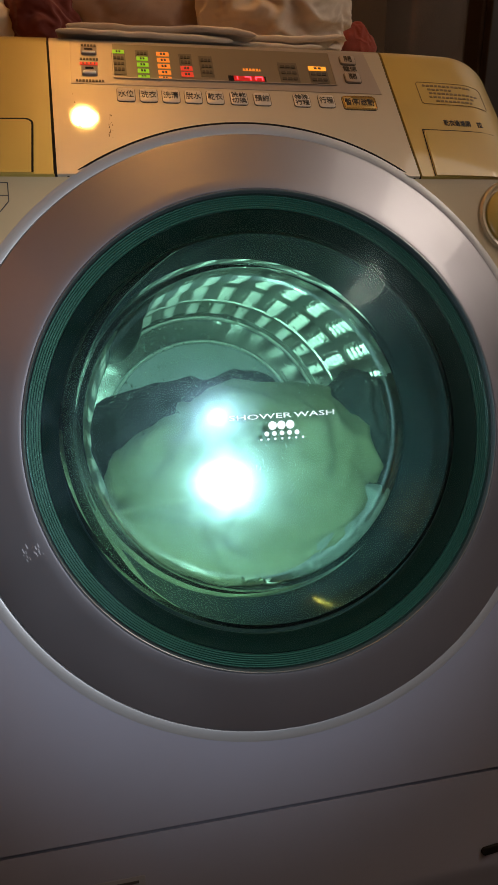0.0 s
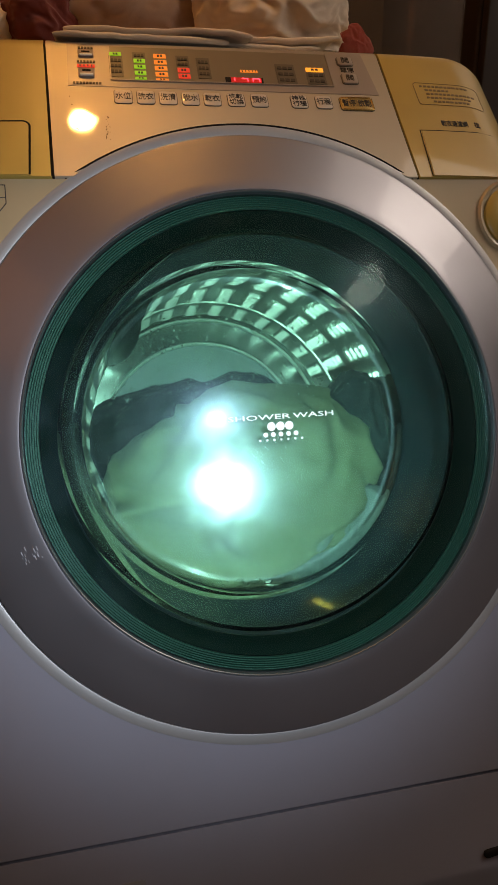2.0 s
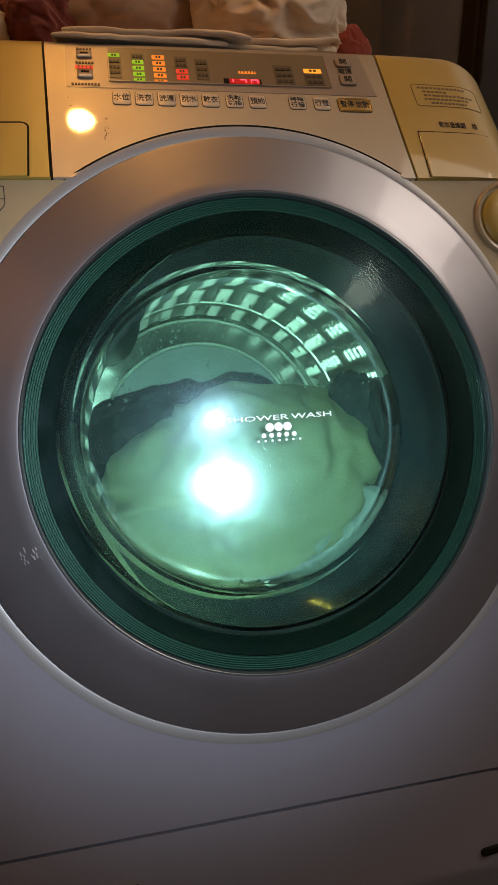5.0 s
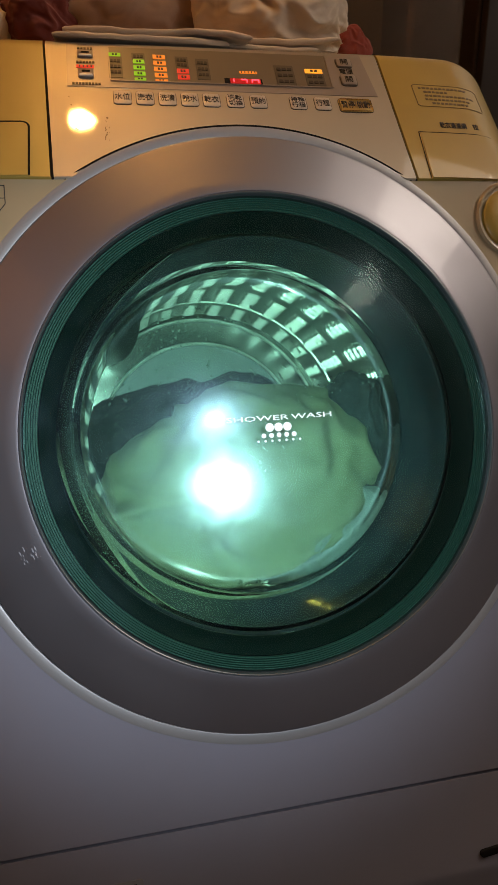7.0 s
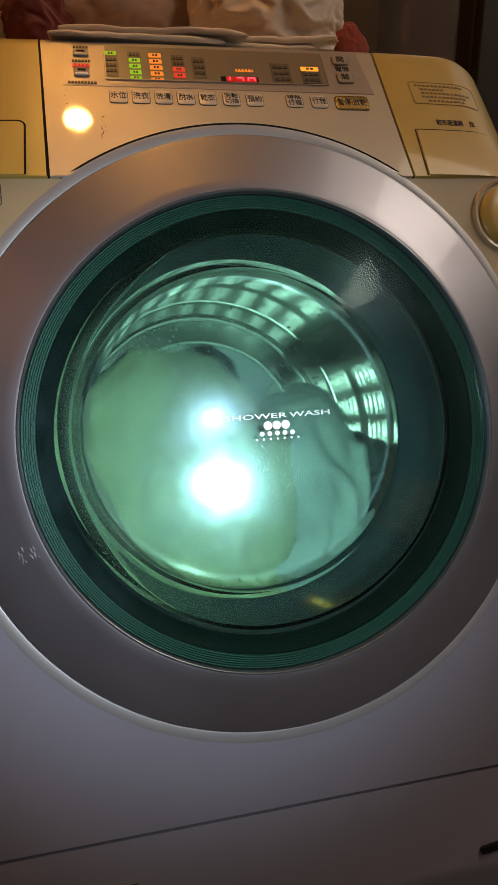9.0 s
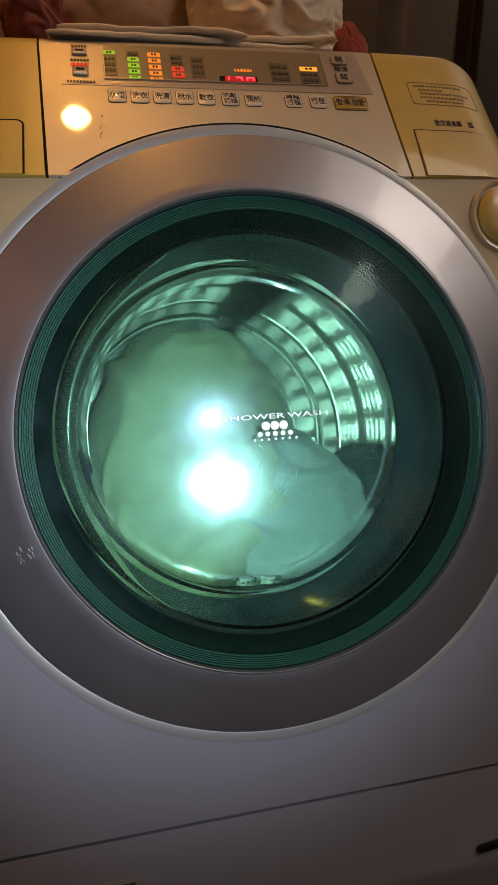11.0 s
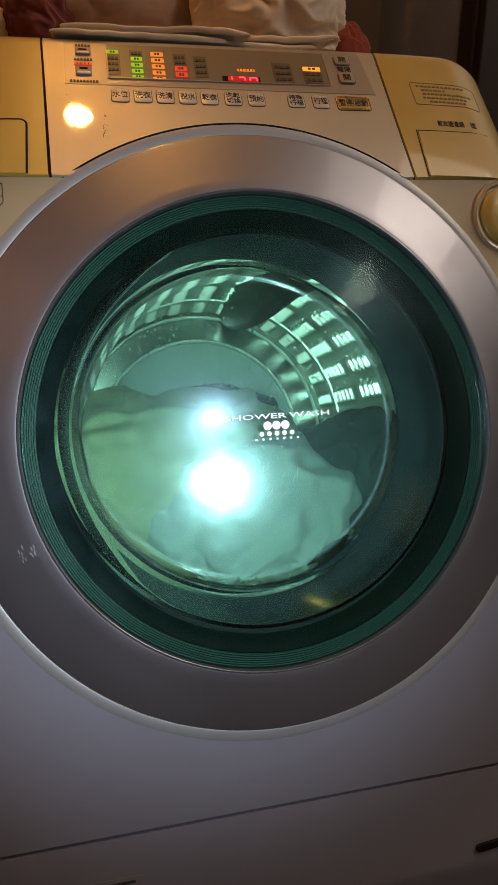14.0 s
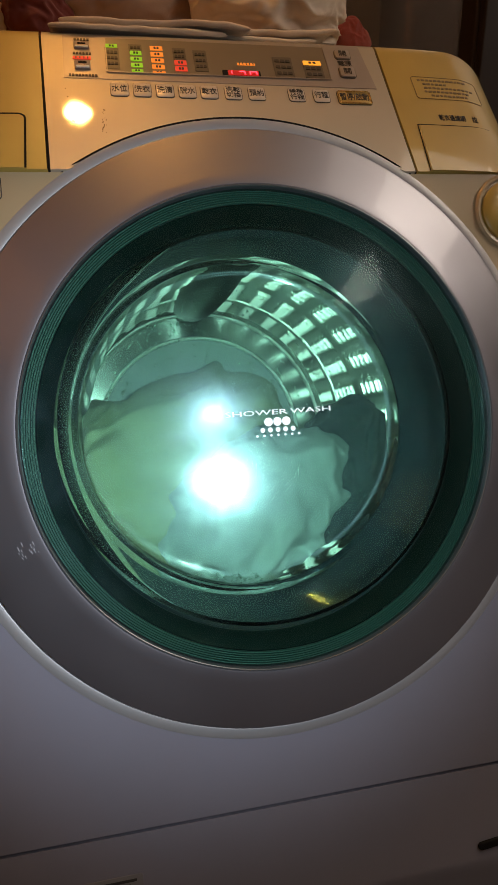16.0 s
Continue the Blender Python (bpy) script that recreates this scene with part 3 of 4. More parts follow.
def console_fittings(washer):
    film = part("overlay", sheet(40, 16, lambda i, j: console_point(-0.171 + (0.340 - 0.007 * j) * i, 0.1285 - 0.002 * i + (0.0715 + 0.002 * i) * j, 0.0006), thick=0.0006), OVERLAY, washer, "brownish film round the display")
    shown = part("display", sheet(30, 16, lambda i, j: console_point(-0.1265 + 0.2445 * i, 0.1385 + 0.0545 * j, 0.0011), thick=0.0006), DISPLAY, washer, "dark display window with lit segments")
    for w, h, x, y in ((0.2445, 0.0012, -0.00425, 0.1382), (0.0012, 0.055, -0.1268, 0.166), (0.0012, 0.055, 0.1183, 0.166)):
        console_bar(shown, "display_edge", OVERLAY, w, h, x, y, 0.0012)
    led = 0.0013
    def segment(mat, w, h, x, y, marks=2):
        ob = console_bar(shown, "segment", mat, w, h, x, y, led)
        for k in range(marks):
            console_bar(shown, "print_bar", INK, w * 0.16, h * 0.45, x + w * 0.24 * (k - (marks - 1) / 2), y, led + 0.0004, 0.0002)
        return ob
    segment(GREEN_LED, 0.0125, 0.0058, -0.1205, 0.1795)
    for k in range(4):
        segment(GREEN_LED, 0.0122, 0.0062 if k < 3 else 0.0035, -0.0955, 0.1695 - 0.0098 * k + (0.0012 if k == 3 else 0))
    for k in range(5):
        segment(ORANGE_LED, 0.0135, 0.0066 if k < 4 else 0.0028, -0.0730, 0.1785 - 0.0100 * k + (0.0018 if k == 4 else 0))
    for k in range(2):
        segment(RED_LED, 0.0130, 0.0074, -0.0488, 0.1565 - 0.0098 * k)
    segment(AMBER_LED, 0.0205, 0.0066, 0.1000, 0.1645)
    console_bar(shown, "segment", ORANGE_LED, 0.0195, 0.0036, 0.0235, 0.1583, led)
    for k in range(5):
        console_bar(shown, "print_bar", INK, 0.0009, 0.0034, 0.0160 + 0.0038 * k, 0.1583, led + 0.0004, 0.0002)
    # unlit legends
    for x, w, ys in ((-0.1205, 0.0125, (0.169, 0.160, 0.151)), (-0.0955, 0.0120, (0.178,)), (-0.0488, 0.0120, (0.1665, 0.1745)), (-0.0265, 0.0125, (0.171, 0.161, 0.1515)),
                     (0.0655, 0.0200, (0.1655, 0.1555, 0.1455)), (0.1000, 0.0200, (0.1550, 0.1455))):
        console_bar(shown, "legend_field", LEGEND, w + 0.002, 0.034 if len(ys) > 2 else 0.0085 * len(ys) + 0.003, x, sum(ys) / len(ys), led - 0.0003)
        for y in ys:
            for k in (-1, 0, 1):
                console_bar(shown, "print_bar", DIMINK, w * 0.24, 0.0042, x + k * w * 0.31, y, led + 0.0004)
    # red numerals 1 7 0 behind a dark slot
    console_bar(shown, "numeral_slot", GAP, 0.0420, 0.0085, 0.0165, 0.1430, led)
    console_bar(shown, "numeral_glow", lit("numeral_glow", (0.9, 0.01, 0.015), 0.35), 0.0340, 0.0080, 0.0185, 0.1428, led + 0.0003)
    for w, h, x, y in ((0.0011, 0.0042, 0.0055, 0.1432), (0.0062, 0.0011, 0.0170, 0.1450), (0.0011, 0.0048, 0.0201, 0.1428), (0.0075, 0.0011, 0.0296, 0.1450), (0.0011, 0.0048, 0.0259, 0.1428), (0.0011, 0.0048, 0.0333, 0.1428)):
        console_bar(shown, "numeral_stroke", DIGIT_LED, w, h, x, y, led + 0.0008, 0.0003)
    # left column of two small switches and a red lamp
    for y, h in ((0.1785, 0.0105), (0.1475, 0.0135)):
        b = part("rocker_switch", slab(0.0165, h, 0.0016, corner=0.0022, edge=0.0008), OVERLAY, washer, "small dark switch with a bright lower edge", CONSOLE @ pose(-0.1515, y, 0.0008))
        part("switch_edge", slab(0.0135, h * 0.26, 0.0012, 0, -h * 0.30, 0.0013, 0.001, 0.0004), WHITEINK, b)
        part("switch_print", slab(0.0085, h * 0.22, 0.0006, 0, h * 0.2, 0.0013, 0.0006), GAP, b)
    console_bar(film, "status_lamp", RED_LED, 0.0185, 0.0044, -0.1520, 0.1590, 0.0009)
    for k in range(4):
        console_bar(film, "print_bar", INK, 0.0012, 0.0026, -0.1578 + 0.0040 * k, 0.1590, 0.0014, 0.0002)
    for y, n in ((0.1660, 6), (0.1320, 9), (0.1885, 5)):
        for k in range(n):
            console_bar(film, "print_bar", DIMINK, 0.0024, 0.0030, -0.1515 + 0.0033 * (k - (n - 1) / 2), y, 0.0010, 0.0003)
    for t, x in (("水位", -0.1160), ("洗衣", -0.0928), ("洗清", -0.0695), ("脫水", -0.0460), ("乾衣", -0.0228), ("洗乾\n切換", 0.0030), ("預約", 0.0285), ("特殊\n行程", 0.0730), ("行程", 0.1010)):
        push_button(washer, t, x, 0.1130 - 0.004 * (x + 0.116) / 0.25 * 0.3, size=0.0108 if len(t) == 2 else 0.0082)
    push_button(washer, "暫停/啟動", 0.1390, 0.1105, 0.0385, 0.0205, GOLD, 0.0118, "wide gold-coloured start button")
    for t, y in (("開", 0.1810), ("關", 0.1510)):
        b = part("power_button", slab(0.0180, 0.0140 if y > 0.17 else 0.0160, 0.0020, corner=0.003, edge=0.0008), OVERLAY, washer, "dark power button with a raised rim", CONSOLE @ pose(0.1395, y, 0.0008))
        part("button_surround", slab(0.0198, 0.0158 if y > 0.17 else 0.0178, 0.0006, corner=0.0038), LEGEND, b)
        lettering(t, 0.0105, DIMINK, b, pose(0, 0, 0.0022))
    lettering("電源", 0.0085, DIMINK, washer, CONSOLE @ pose(0.1395, 0.1665, 0.0012))
    # filter cover and notice on the yellowed end
    part("filter_cover", sheet(24, 12, lambda i, j: console_point(0.2010 + 0.004 * j + (HALF - 0.2055) * i, 0.0015 + 0.0675 * j, 0.0016, 0.27), thick=0.0016), CREAM, washer, "yellowed pull-out filter cover")
    for a, b in (((0.2000, 0.001), (0.2042, 0.0715)), ((0.2042, 0.0702), (HALF, 0.0702))):
        part("groove", sheet(8, 1, lambda i, j: console_point(a[0] + (b[0] - a[0]) * i - (0.0012 * j if a[0] != b[0] and a[1] != b[1] else 0), a[1] + (b[1] - a[1]) * i + (0.0014 * j if a[1] == b[1] else 0), 0.0006, 0.27)), GAP, washer)
    def on_end(x, y, lift):
        """A pose lying on the rounded end of the console."""
        tip = CONSOLE.inverted() @ console_point(x + 0.001, y, 0.0, 0.27) - CONSOLE.inverted() @ console_point(x - 0.001, y, 0.0, 0.27)
        here = CONSOLE.inverted() @ console_point(x, y, lift, 0.27)
        return CONSOLE @ pose(here.x, here.y, here.z, 0, math.degrees(math.atan2(-tip.z, tip.x)), 0)
    for k, t in enumerate("乾衣過濾網"):
        lettering(t, 0.0098, INK, washer, on_end(0.2362 + 0.0066 * k, 0.0830, 0.0004), width=0.0061)
    lettering("拉", 0.0098, INK, washer, on_end(0.2775, 0.0830, 0.0004), width=0.0068)
    frame_bar = painted("printed_outline", (0.16, 0.11, 0.04), 0.6)
    note = part("notice_field", sheet(30, 6, lambda i, j: console_point(0.2160 + 0.0820 * i, 0.1138 + 0.0364 * j, 0.0003, 0.27), thick=0.0002), CREAM, washer, "outlined printed notice")
    for k in range(20):
        for y in (0.1138, 0.1502):
            part("notice_outline", slab(0.0038, 0.0007, 0.0003, corner=0.0002), frame_bar, note, "", on_end(0.2200 + 0.0039 * k, y, 0.0003))
    for x in (0.2156, 0.2984):
        part("notice_outline", slab(0.0007, 0.0290, 0.0003, corner=0.0002), frame_bar, note, "", on_end(x, 0.1320, 0.0003))
    for x, y, a in ((0.2169, 0.1151, -45), (0.2971, 0.1151, 45), (0.2169, 0.1489, 45), (0.2971, 0.1489, -45)):
        part("notice_outline", slab(0.0046, 0.0007, 0.0003, corner=0.0002), frame_bar, note, "", on_end(x, y, 0.0003) @ pose(0, 0, 0, 0, 0, a))
    for k, (w, x) in enumerate(((0.066, -0.004), (0.036, -0.014), (0.064, 0.002), (0.060, -0.002), (0.050, 0.0))):
        n = int(w / 0.0052)
        for q in range(n):
            part("print_bar", slab(0.0043 - 0.0009 * ((q * 7 + k) % 3 == 0), 0.0029, 0.0003, corner=0.0006), frame_bar, note, "", on_end(0.2570 + x + (q - (n - 1) / 2) * 0.0052, 0.1445 - 0.0063 * k, 0.0004))
    # soap drawer on the other end
    part("drawer_front", sheet(20, 12, lambda i, j: console_point(-HALF + 0.0005 + (HALF - 0.2105) * i, 0.0015 + 0.0700 * j, 0.0016, 0.27), thick=0.0016), CREAM, washer, "yellowed soap drawer front")
    turn = [(-0.2165 + 0.0065 * math.sin(radians(15 * k)), 0.0652 + 0.0065 * math.cos(radians(15 * k)), math.sin(radians(15 * k)), math.cos(radians(15 * k))) for k in range(7)]
    path = [(-HALF + 0.0005 + (HALF - 0.2170) * k / 16, 0.0717, 0.0, 1.0) for k in range(17)] + turn + [(-0.2100, 0.0652 - 0.0647 * k / 6, 1.0, 0.0) for k in range(1, 7)]
    def groove(i, j):
        x, y, nx, ny = path[round(i * (len(path) - 1))]
        return console_point(x + nx * 0.0021 * j, y + ny * 0.0021 * j, 0.0020, 0.27)
    part("groove", sheet(len(path) - 1, 1, groove), GAP, washer)
    # round button in a dish, and a printed tag, on the front
    part("button_dish", lathe([(0.0405, -0.001), (0.0385, 0.0016), (0.0360, 0.0012), (0.0338, -0.004), (0.032, -0.006)], 48), CORNER, washer, "moulded dish", DOOR @ pose(0.2880, 0.2140, DEPTH - 0.001, 0, 3, 0))
    part("round_button", lathe([(0.0322, -0.006), (0.0322, 0.001), (0.0305, 0.0028), (0.020, 0.0045), (0, 0.005)], 48), CREAM, washer, "round yellowed door button", DOOR @ pose(0.2880, 0.2140, DEPTH - 0.001, 0, 3, 0))
    for w, h, x, y in ((0.05, 0.0009, -0.2575, 0.2487), (0.05, 0.0007, -0.2578, 0.2368), (0.0009, 0.017, -0.2325, 0.2405)):
        part("tag_outline", slab(w, h, 0.0004, corner=0.0003), INK, washer, "", DOOR @ pose(x, y, DEPTH - 0.0022))
    part("tag_outline", slab(0.0009, 0.024, 0.0004, corner=0.0003), INK, washer, "", DOOR @ pose(-0.2400, 0.2225, DEPTH - 0.0022, 0, 0, -40))


def door_print(ring):
    m = pose(0.0025, 0.0124, 0.0212)
    lettering("SHOWER", 0.0066, WHITEINK, ring, m @ pose(-0.0210, 0, 0), "printed_word", width=0.059, bold=0.00004)
    lettering("WASH", 0.0066, WHITEINK, ring, m @ pose(0.0310, 0, 0), "printed_word", width=0.039, bold=0.00004)
    bm = bmesh.new()
    for y, n, step, r in ((0.0038, 3, 0.0084, 0.0041), (-0.0036, 5, 0.0072, 0.0023), (-0.0086, 7, 0.0066, 0.0012)):
        for k in range(n):
            bmesh.ops.create_circle(bm, cap_ends=True, segments=14, radius=r, matrix=Matrix.Translation((0.0008 + (k - (n - 1) / 2) * step, y, 0)))
    part("printed_dots", bm, WHITEINK, ring, "rows of white printed dots", pose(0, 0, 0.0212))
    # drops on the drum side of the bowl
    rng = random.Random(4)
    bm = bmesh.new()
    for k in range(1500):
        a, r = rng.uniform(0, 2 * math.pi), 0.162 * math.sqrt(rng.uniform(0.0, 1))
        if math.sin(a) < 0.25 and rng.random() < 0.70:
            continue
        x, y = r * math.cos(a), r * math.sin(a)
        size = rng.choice((0.0004, 0.0004, 0.0005, 0.0006, 0.0007, 0.0009, 0.0011)) * (2.4 if rng.random() < 0.04 else 1.5)
        zz = -0.1092 + (0.114 * x - 0.070 * y)
        bmesh.ops.create_icosphere(bm, subdivisions=1, radius=size, matrix=Matrix.Translation((x, y + 0.005, zz)) @ Matrix.Diagonal((1, rng.uniform(0.9, 1.6), 0.55, 1)))
    # larger drops hanging on the lower corner of the bowl
    for k in range(90):
        a, r = radians(rng.gauss(262, 20)), rng.uniform(0.167, 0.180)
        x, y = r * math.cos(a), r * math.sin(a)
        zz = -0.0910 - math.sqrt(0.018 ** 2 - (r - 0.166) ** 2) + 0.114 * x - 0.070 * y
        bmesh.ops.create_icosphere(bm, subdivisions=1, radius=rng.uniform(0.0006, 0.0019), matrix=Matrix.Translation((x - 0.012, y + 0.009, zz)))
    drops = tagged(part("water_drops", bm, DROP, ring, "small water drops on the glass"), kind="stuff")
    drops.visible_shadow = False
    # fine wiping scratches on the front of the bowl
    bm = bmesh.new()
    for k in range(70):
        a, r = rng.uniform(-1.6, 0.9), rng.uniform(0.016, 0.075)
        x, y = -0.024 + r * math.cos(a), -0.042 + 0.8 * r * math.sin(a)
        long, turn = rng.uniform(0.002, 0.008), math.degrees(a) + 90 + rng.uniform(-18, 18)
        m = pose(x, y + 0.005, -0.1009 + 0.114 * x - 0.070 * y, 0, 0, turn)
        bmesh.ops.create_cube(bm, size=1, matrix=m @ Matrix.Diagonal((long, rng.uniform(0.00012, 0.00026), 0.0001, 1)))
    marks = tagged(part("fine_scratches", bm, WHITEINK, ring, "fine pale wiping scratches", smooth=0), kind="stuff")
    marks.visible_shadow = False


# ---- the pile on top ----
def folded_cloth(name, x0, x1, yc, depth, z0, layers, seed, mat, label, slope=0.0, wave=0.004):
    """A garment folded flat: thin soft layers, one over another, bent round at the front edge."""
    bm = bmesh.new()
    off = seed * 7.3
    for k in range(layers):
        t = 0.0040
        base = z0 + k * 0.0060
        a0, a1 = x0 + (x1 - x0) * (0.0, 0.05, 0.28)[k], x1 - (x1 - x0) * (0.12, 0.0, 0.17)[k]
        def f(i, j):
            x = a0 + (a1 - a0) * i
            end = max(0.0, 1 - abs(2 * i - 1) ** 16) ** 0.5
            a = 2 * math.pi * j
            c, s_ = math.cos(a), math.sin(a)
            y = yc + 0.004 * k + depth * (abs(c) ** 0.35) * (1 if c > 0 else -1) + 0.010 * noise.noise((x * 11, off + k, 0)) + 0.012 * (i - 0.5) ** 2
            thick = t * (1.0 + 0.9 * noise.noise((x * 6, off, k * 0.7))) * (abs(s_) ** 0.5) * (1 if s_ > 0 else -1) * (0.25 + 0.75 * end)
            lift = wave * (1.2 + noise.noise((x * 8, y * 9, off + k * 0.15))) * (0.6 + 0.4 * k) + 0.0016 * noise.noise((x * 42, y * 12, off + k)) + 0.0022 * noise.noise((x * 20, y * 30, off))
            front = max(0.0, (yc - y) / depth) ** 3
            return (x, y, max(z0 - 0.0005, base + t + thick + lift + slope * (x - x0) - 0.003 * front))
        sheet(110, 44, f, bm)
    bmesh.ops.remove_doubles(bm, verts=bm.verts[:], dist=0.00004)
    bmesh.ops.recalc_face_normals(bm, faces=bm.faces)
    ob = part(name, bm, mat, None, label, smooth=60)
    return tagged(ob, label, "clothing", group="clothes piled on the washer")


def heaped_cloth(name, centre, size, seed, mat, label, floor_z, folds=1.0):
    ob = laundry(name, size, seed, mat, label, folds)
    for v in ob.data.vertices:
        v.co += Vector(centre)
        v.co.z = max(v.co.z, floor_z + 0.0005 * (v.index % 3))
    return tagged(ob, label, "clothing", group="clothes piled on the washer")


def pile():
    top = 0.9995
    folded_cloth("folded_shirt", -0.185, 0.036, 0.402, 0.050, top, 2, 1, WHITECLOTH, "white cotton shirt folded flat on the washer", slope=-0.025, wave=0.0055)
    folded_cloth("folded_shirt", -0.06, 0.150, 0.440, 0.058, top, 2, 2, WHITECLOTH, "white cotton shirt folded over at its hem", wave=0.008)
    heaped_cloth("crumpled_shirt", (0.085, 0.475, 1.055), (0.105, 0.07, 0.062), 11, WHITECLOTH, "white cotton shirt thrown in soft folds", top + 0.018, 0.8)
    heaped_cloth("crumpled_shirt", (0.005, 0.53, 1.075), (0.075, 0.06, 0.075), 14, WHITECLOTH, "white cotton shirt bunched behind the folded one", top, 0.8)
    heaped_cloth("tan_blanket", (-0.11, 0.52, 1.06), (0.13, 0.08, 0.075), 17, TANCLOTH, "tan blanket folded softly behind the shirts", top, 0.6)
    heaped_cloth("red_pouch", (-0.205, 0.475, 1.035), (0.055, 0.05, 0.05), 21, REDCLOTH, "dark red pouch lying on the washer", top, 0.7)
    heaped_cloth("pale_towel", (-0.285, 0.47, 1.03), (0.055, 0.06, 0.045), 23, WHITECLOTH, "pale folded towel at the washer's corner", top, 0.6)
    # cloudy storage box with something red in it
    box = tagged(new("storage_box"), "cloudy clear plastic storage box on the washer", "storage box")
    box.matrix_basis = pose(0.272, 0.585, 0.9985)
    bm = slab(0.205, 0.19, 0.30, corner=0.02)
    bmesh.ops.delete(bm, geom=[f for f in bm.faces if f.normal.z > 0.9 or f.calc_center_median().z > 0.29], context="FACES")
    part("box_wall", bm, PLASTIC, box, "cloudy clear plastic")
    part("box_rim", slab(0.217, 0.202, 0.012, corner=0.024, z=0.298), PLASTIC, box)
    heaped_cloth("red_toy", (0.232, 0.575, 1.045), (0.034, 0.03, 0.042), 31, TOYRED, "red soft toy inside the storage box", 1.0025, 0.4)
    cab = tagged(new("tall_cabinet"), "dark wooden cabinet standing behind the washer", "cabinet")
    cab.matrix_basis = pose(0.85, 0.80, 0)
    part("carcass", block(0.80, 0.40, 1.9, 0, 0, 0.95, 0.006), WOOD, cab)
    for x in (-0.2, 0.2):
        part("cabinet_door", block(0.392, 0.018, 1.80, x, -0.211, 0.97, 0.003), WOOD, cab)


def wear(washer, ring):
    """Small dried drips on the console and a pale scuff on the door ring."""
    rng = random.Random(9)
    drip = painted("dried_drip", (0.13, 0.085, 0.04), 0.7)
    scuff = painted("pale_scuff", (0.36, 0.35, 0.37), 0.6)
    bm = bmesh.new()
    for k in range(26):
        y = 0.086 - 0.036 * rng.random()
        x = -0.1335 + 0.05 * (y - 0.07) + rng.uniform(-0.002, 0.002)
        bmesh.ops.create_circle(bm, cap_ends=True, segments=7, radius=rng.uniform(0.0003, 0.0009), matrix=Matrix.Translation((x, y, 0.0004)) @ Matrix.Diagonal((0.7, 1.7, 1, 1)))
    for x, y, r in ((-0.1640, 0.0655, 0.0011), (-0.1625, 0.0640, 0.0008), (-0.170, 0.112, 0.0006), (-0.168, 0.100, 0.0008)):
        bmesh.ops.create_circle(bm, cap_ends=True, segments=7, radius=r, matrix=Matrix.Translation((x, y, 0.0004)))
    tagged(part("dried_drips", bm, drip, washer, "brown dried drip marks", CONSOLE), kind="stuff")
    bm = bmesh.new()
    for k in range(14):
        x, y = -0.2400 + 0.020 * rng.random(), -0.0880 - 0.014 * rng.random()
        r = math.hypot(x, y)
        z = 0.0003 - (r - 0.2345) * 0.385 + 0.0008
        bmesh.ops.create_circle(bm, cap_ends=True, segments=7, radius=rng.uniform(0.0004, 0.0011), matrix=Matrix.Translation((x, y, z)) @ pose(0, 0, 0, 0, 0, math.degrees(math.atan2(y, x))) @ pose(0, 0, 0, 0, 21, 0) @ Matrix.Diagonal((0.6, 2.6, 1, 1)))
    tagged(part("scuff_marks", bm, scuff, ring, "pale scuff marks"), kind="stuff")


room()
pendant_lamp()
ceiling_light()
warm_fill_panel()
WASHER = shell()
RINGDOOR = door(WASHER)
DRUM = drum(WASHER)
console_fittings(WASHER)
door_print(RINGDOOR)
wear(WASHER, RINGDOOR)
pile()
HEAP = laundry("towel", (0.205, 0.150, 0.17), 1, TOWEL, "pale wet towel bunched up in the drum", 0.6, cap=0.142)
SHEET = laundry("bed_sheet", (0.155, 0.125, 0.16), 2, SHIRT, "wet bluish-white sheet crumpled in the drum", 0.5, cap=0.130)
DARK = laundry("blue_shirt", (0.080, 0.110, 0.11), 3, NAVY, "dark blue wet shirt crumpled against the drum wall", 0.6)
TROUSERS = laundry("black_trousers", (0.205, 0.115, 0.075), 5, BLACKCLOTH, "black wet trousers bunched behind the pale laundry", 0.5)


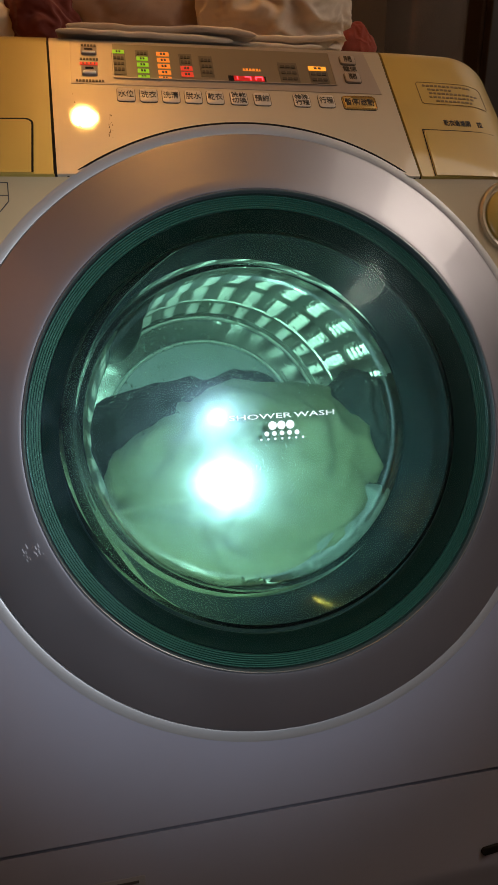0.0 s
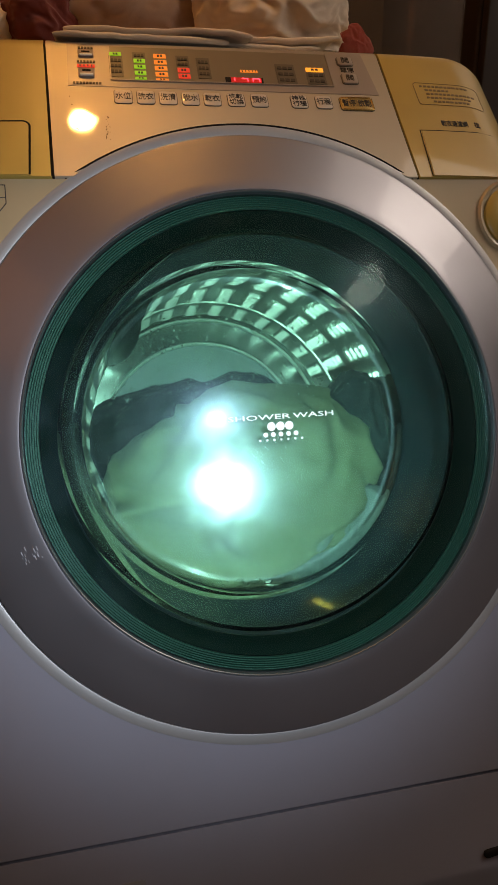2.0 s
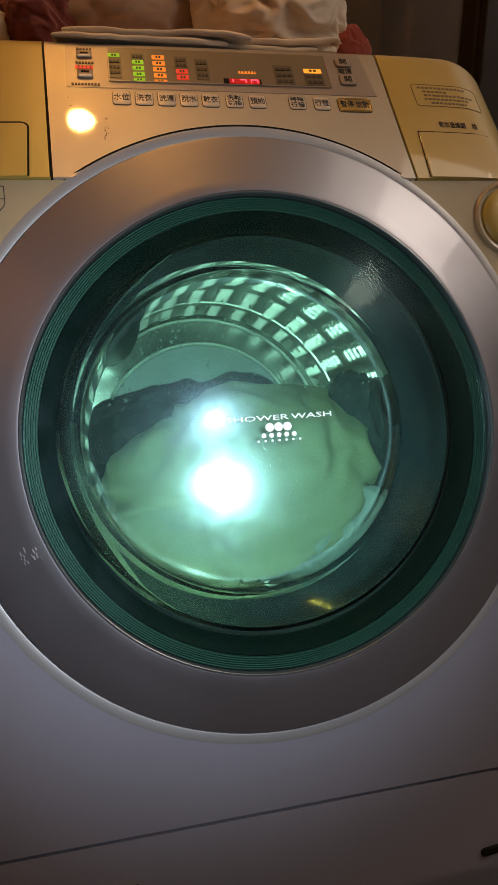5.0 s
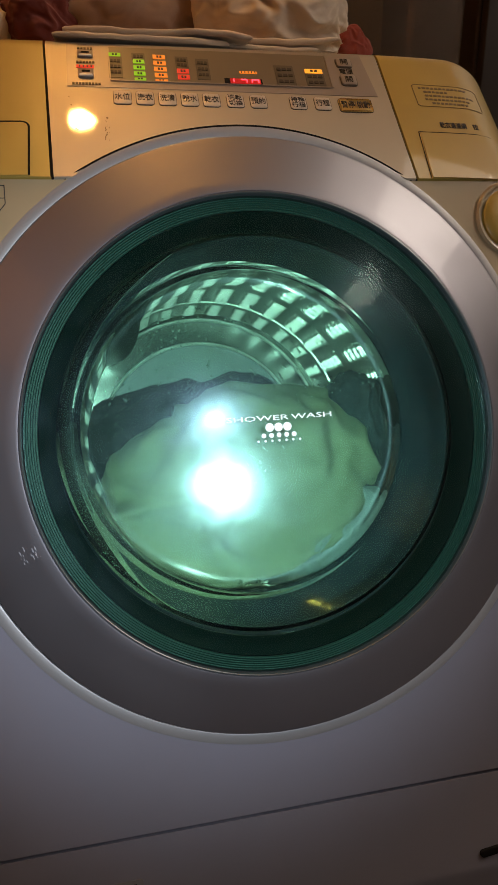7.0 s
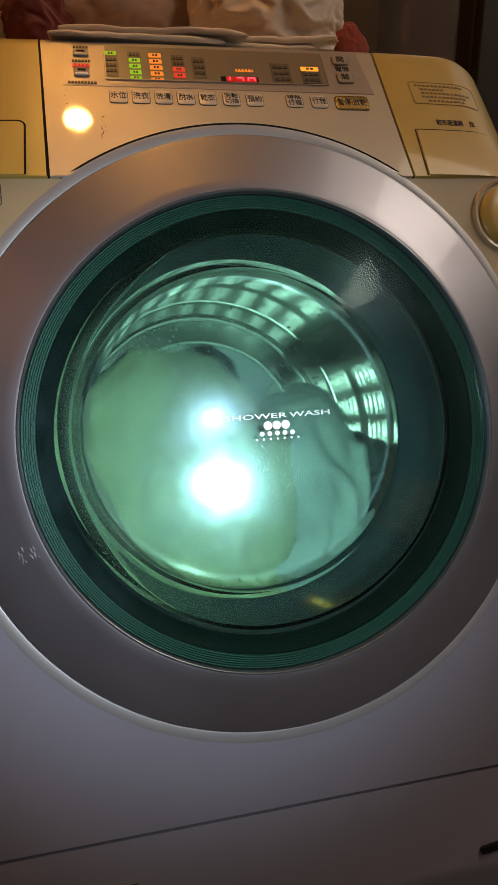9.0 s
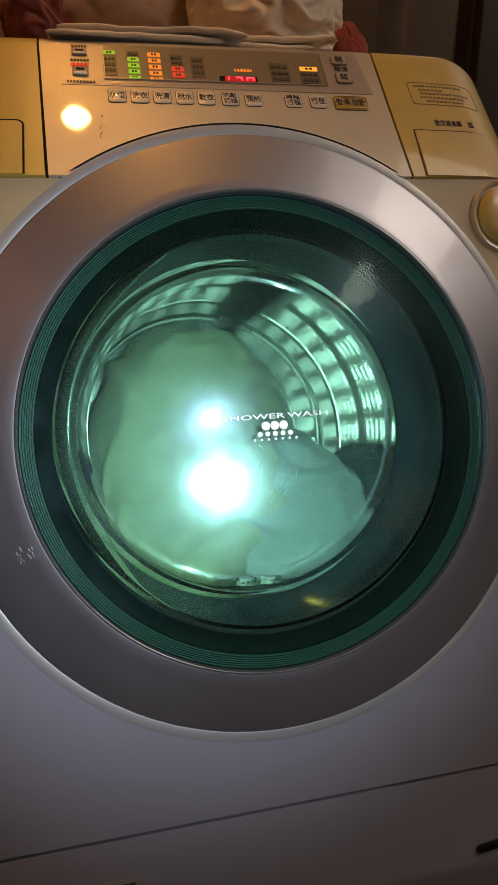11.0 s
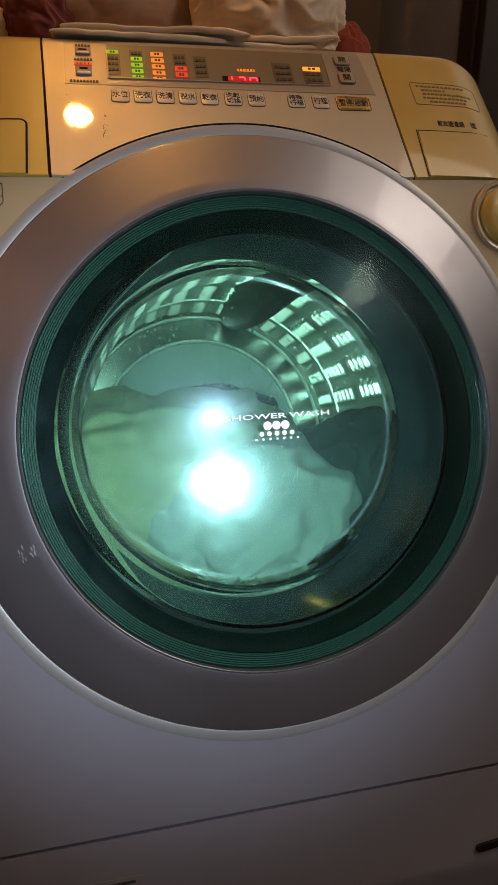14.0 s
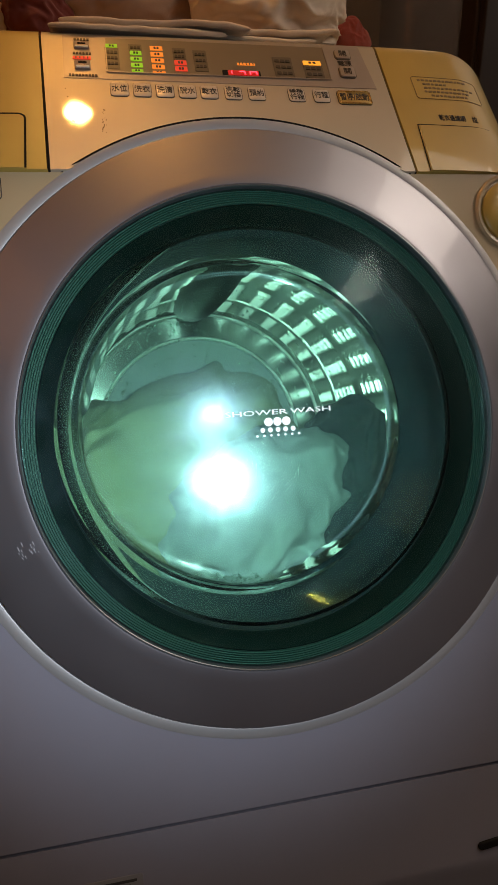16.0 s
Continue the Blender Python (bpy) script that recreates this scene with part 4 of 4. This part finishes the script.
# ---- motion ----
# the angle of one lifter, clockwise from the top, at each time
TURNS = [(0, -39.4), (8.3, -39.4), (8.4, -33), (8.5, -21), (8.6, -11), (8.7, -1), (8.8, 16), (8.9, 35), (9.0, 55), (9.1, 74), (9.2, 94), (9.5, 157), (9.8, 225),
         (10.1, 294), (10.4, 363), (10.7, 432), (11.0, 499), (11.3, 562), (11.4, 581), (11.5, 600), (11.6, 616), (11.7, 636), (11.8, 657), (11.9, 676), (12.0, 697), (12.1, 719),
         (12.2, 740), (12.3, 765), (12.4, 785), (12.5, 803), (12.6, 818), (12.7, 830), (12.8, 844), (12.9, 857), (13.0, 879), (13.1, 903), (13.2, 923), (13.3, 938), (13.4, 948),
         (13.5, 950), (13.6, 957), (13.7, 962), (13.8, 969), (13.9, 978), (14.0, 982), (14.1, 982), (14.2, 980), (14.4, 973), (14.8, 959), (15.4, 959), (16.0, 961)]


def angle_at(t):
    for (a, x), (b, y) in zip(TURNS, TURNS[1:]):
        if t <= b:
            return x + (y - x) * (t - a) / (b - a)
    return TURNS[-1][1]


def motions():
    walk(DRUM, [(t, DOOR @ pose(0, 0, 0, 0, 0, -a)) for t, a in TURNS])
    # the load rides up the left, rolls over itself, and settles when the drum stops
    def load(ob, rest, ride, settle, spin, lag):
        rows = []
        times = [0.0, 8.3] + [8.4 + 0.2 * i for i in range(29)] + [14.4, 14.8, 16.0]
        for t in times:
            run = min(max((t - 8.4) / 0.7, 0), 1)
            stop = min(max((t - 13.0) / 1.0, 0), 1)
            run, stop = run * run * (3 - 2 * run), stop * stop * (3 - 2 * stop)
            here = Vector(rest).lerp(Vector(ride), run).lerp(Vector(settle), stop)
            wob = run * (1 - stop)
            ph = t * 9.0 + lag
            here += Vector((0.018 * math.sin(ph), 0.016 * math.cos(ph * 0.83), 0.006 * math.sin(ph * 1.7))) * wob
            a = -(angle_at(t) + 39.4) * spin[0]
            rows.append((t, DOOR @ Matrix.Translation(here) @ pose(0, 0, 0, spin[1] * run, 0, spin[2] + a)))
        walk(ob, rows)
    load(HEAP, (0.008, -0.074, -0.282), (-0.045, -0.065, -0.278), (-0.090, -0.062, -0.320), (0.9, 0, 10), 0.0)
    load(SHEET, (0.050, -0.110, -0.290), (0.060, -0.095, -0.285), (0.012, -0.108, -0.268), (1.05, 0, 0), 1.6)
    load(DARK, (0.185, -0.030, -0.285), (0.165, -0.100, -0.285), (0.160, -0.070, -0.285), (1.1, 0, 0), 3.1)
    load(TROUSERS, (-0.03, 0.0, -0.475), (-0.02, -0.06, -0.47), (-0.02, -0.08, -0.48), (1.0, 0, 0), 4.0)


motions()
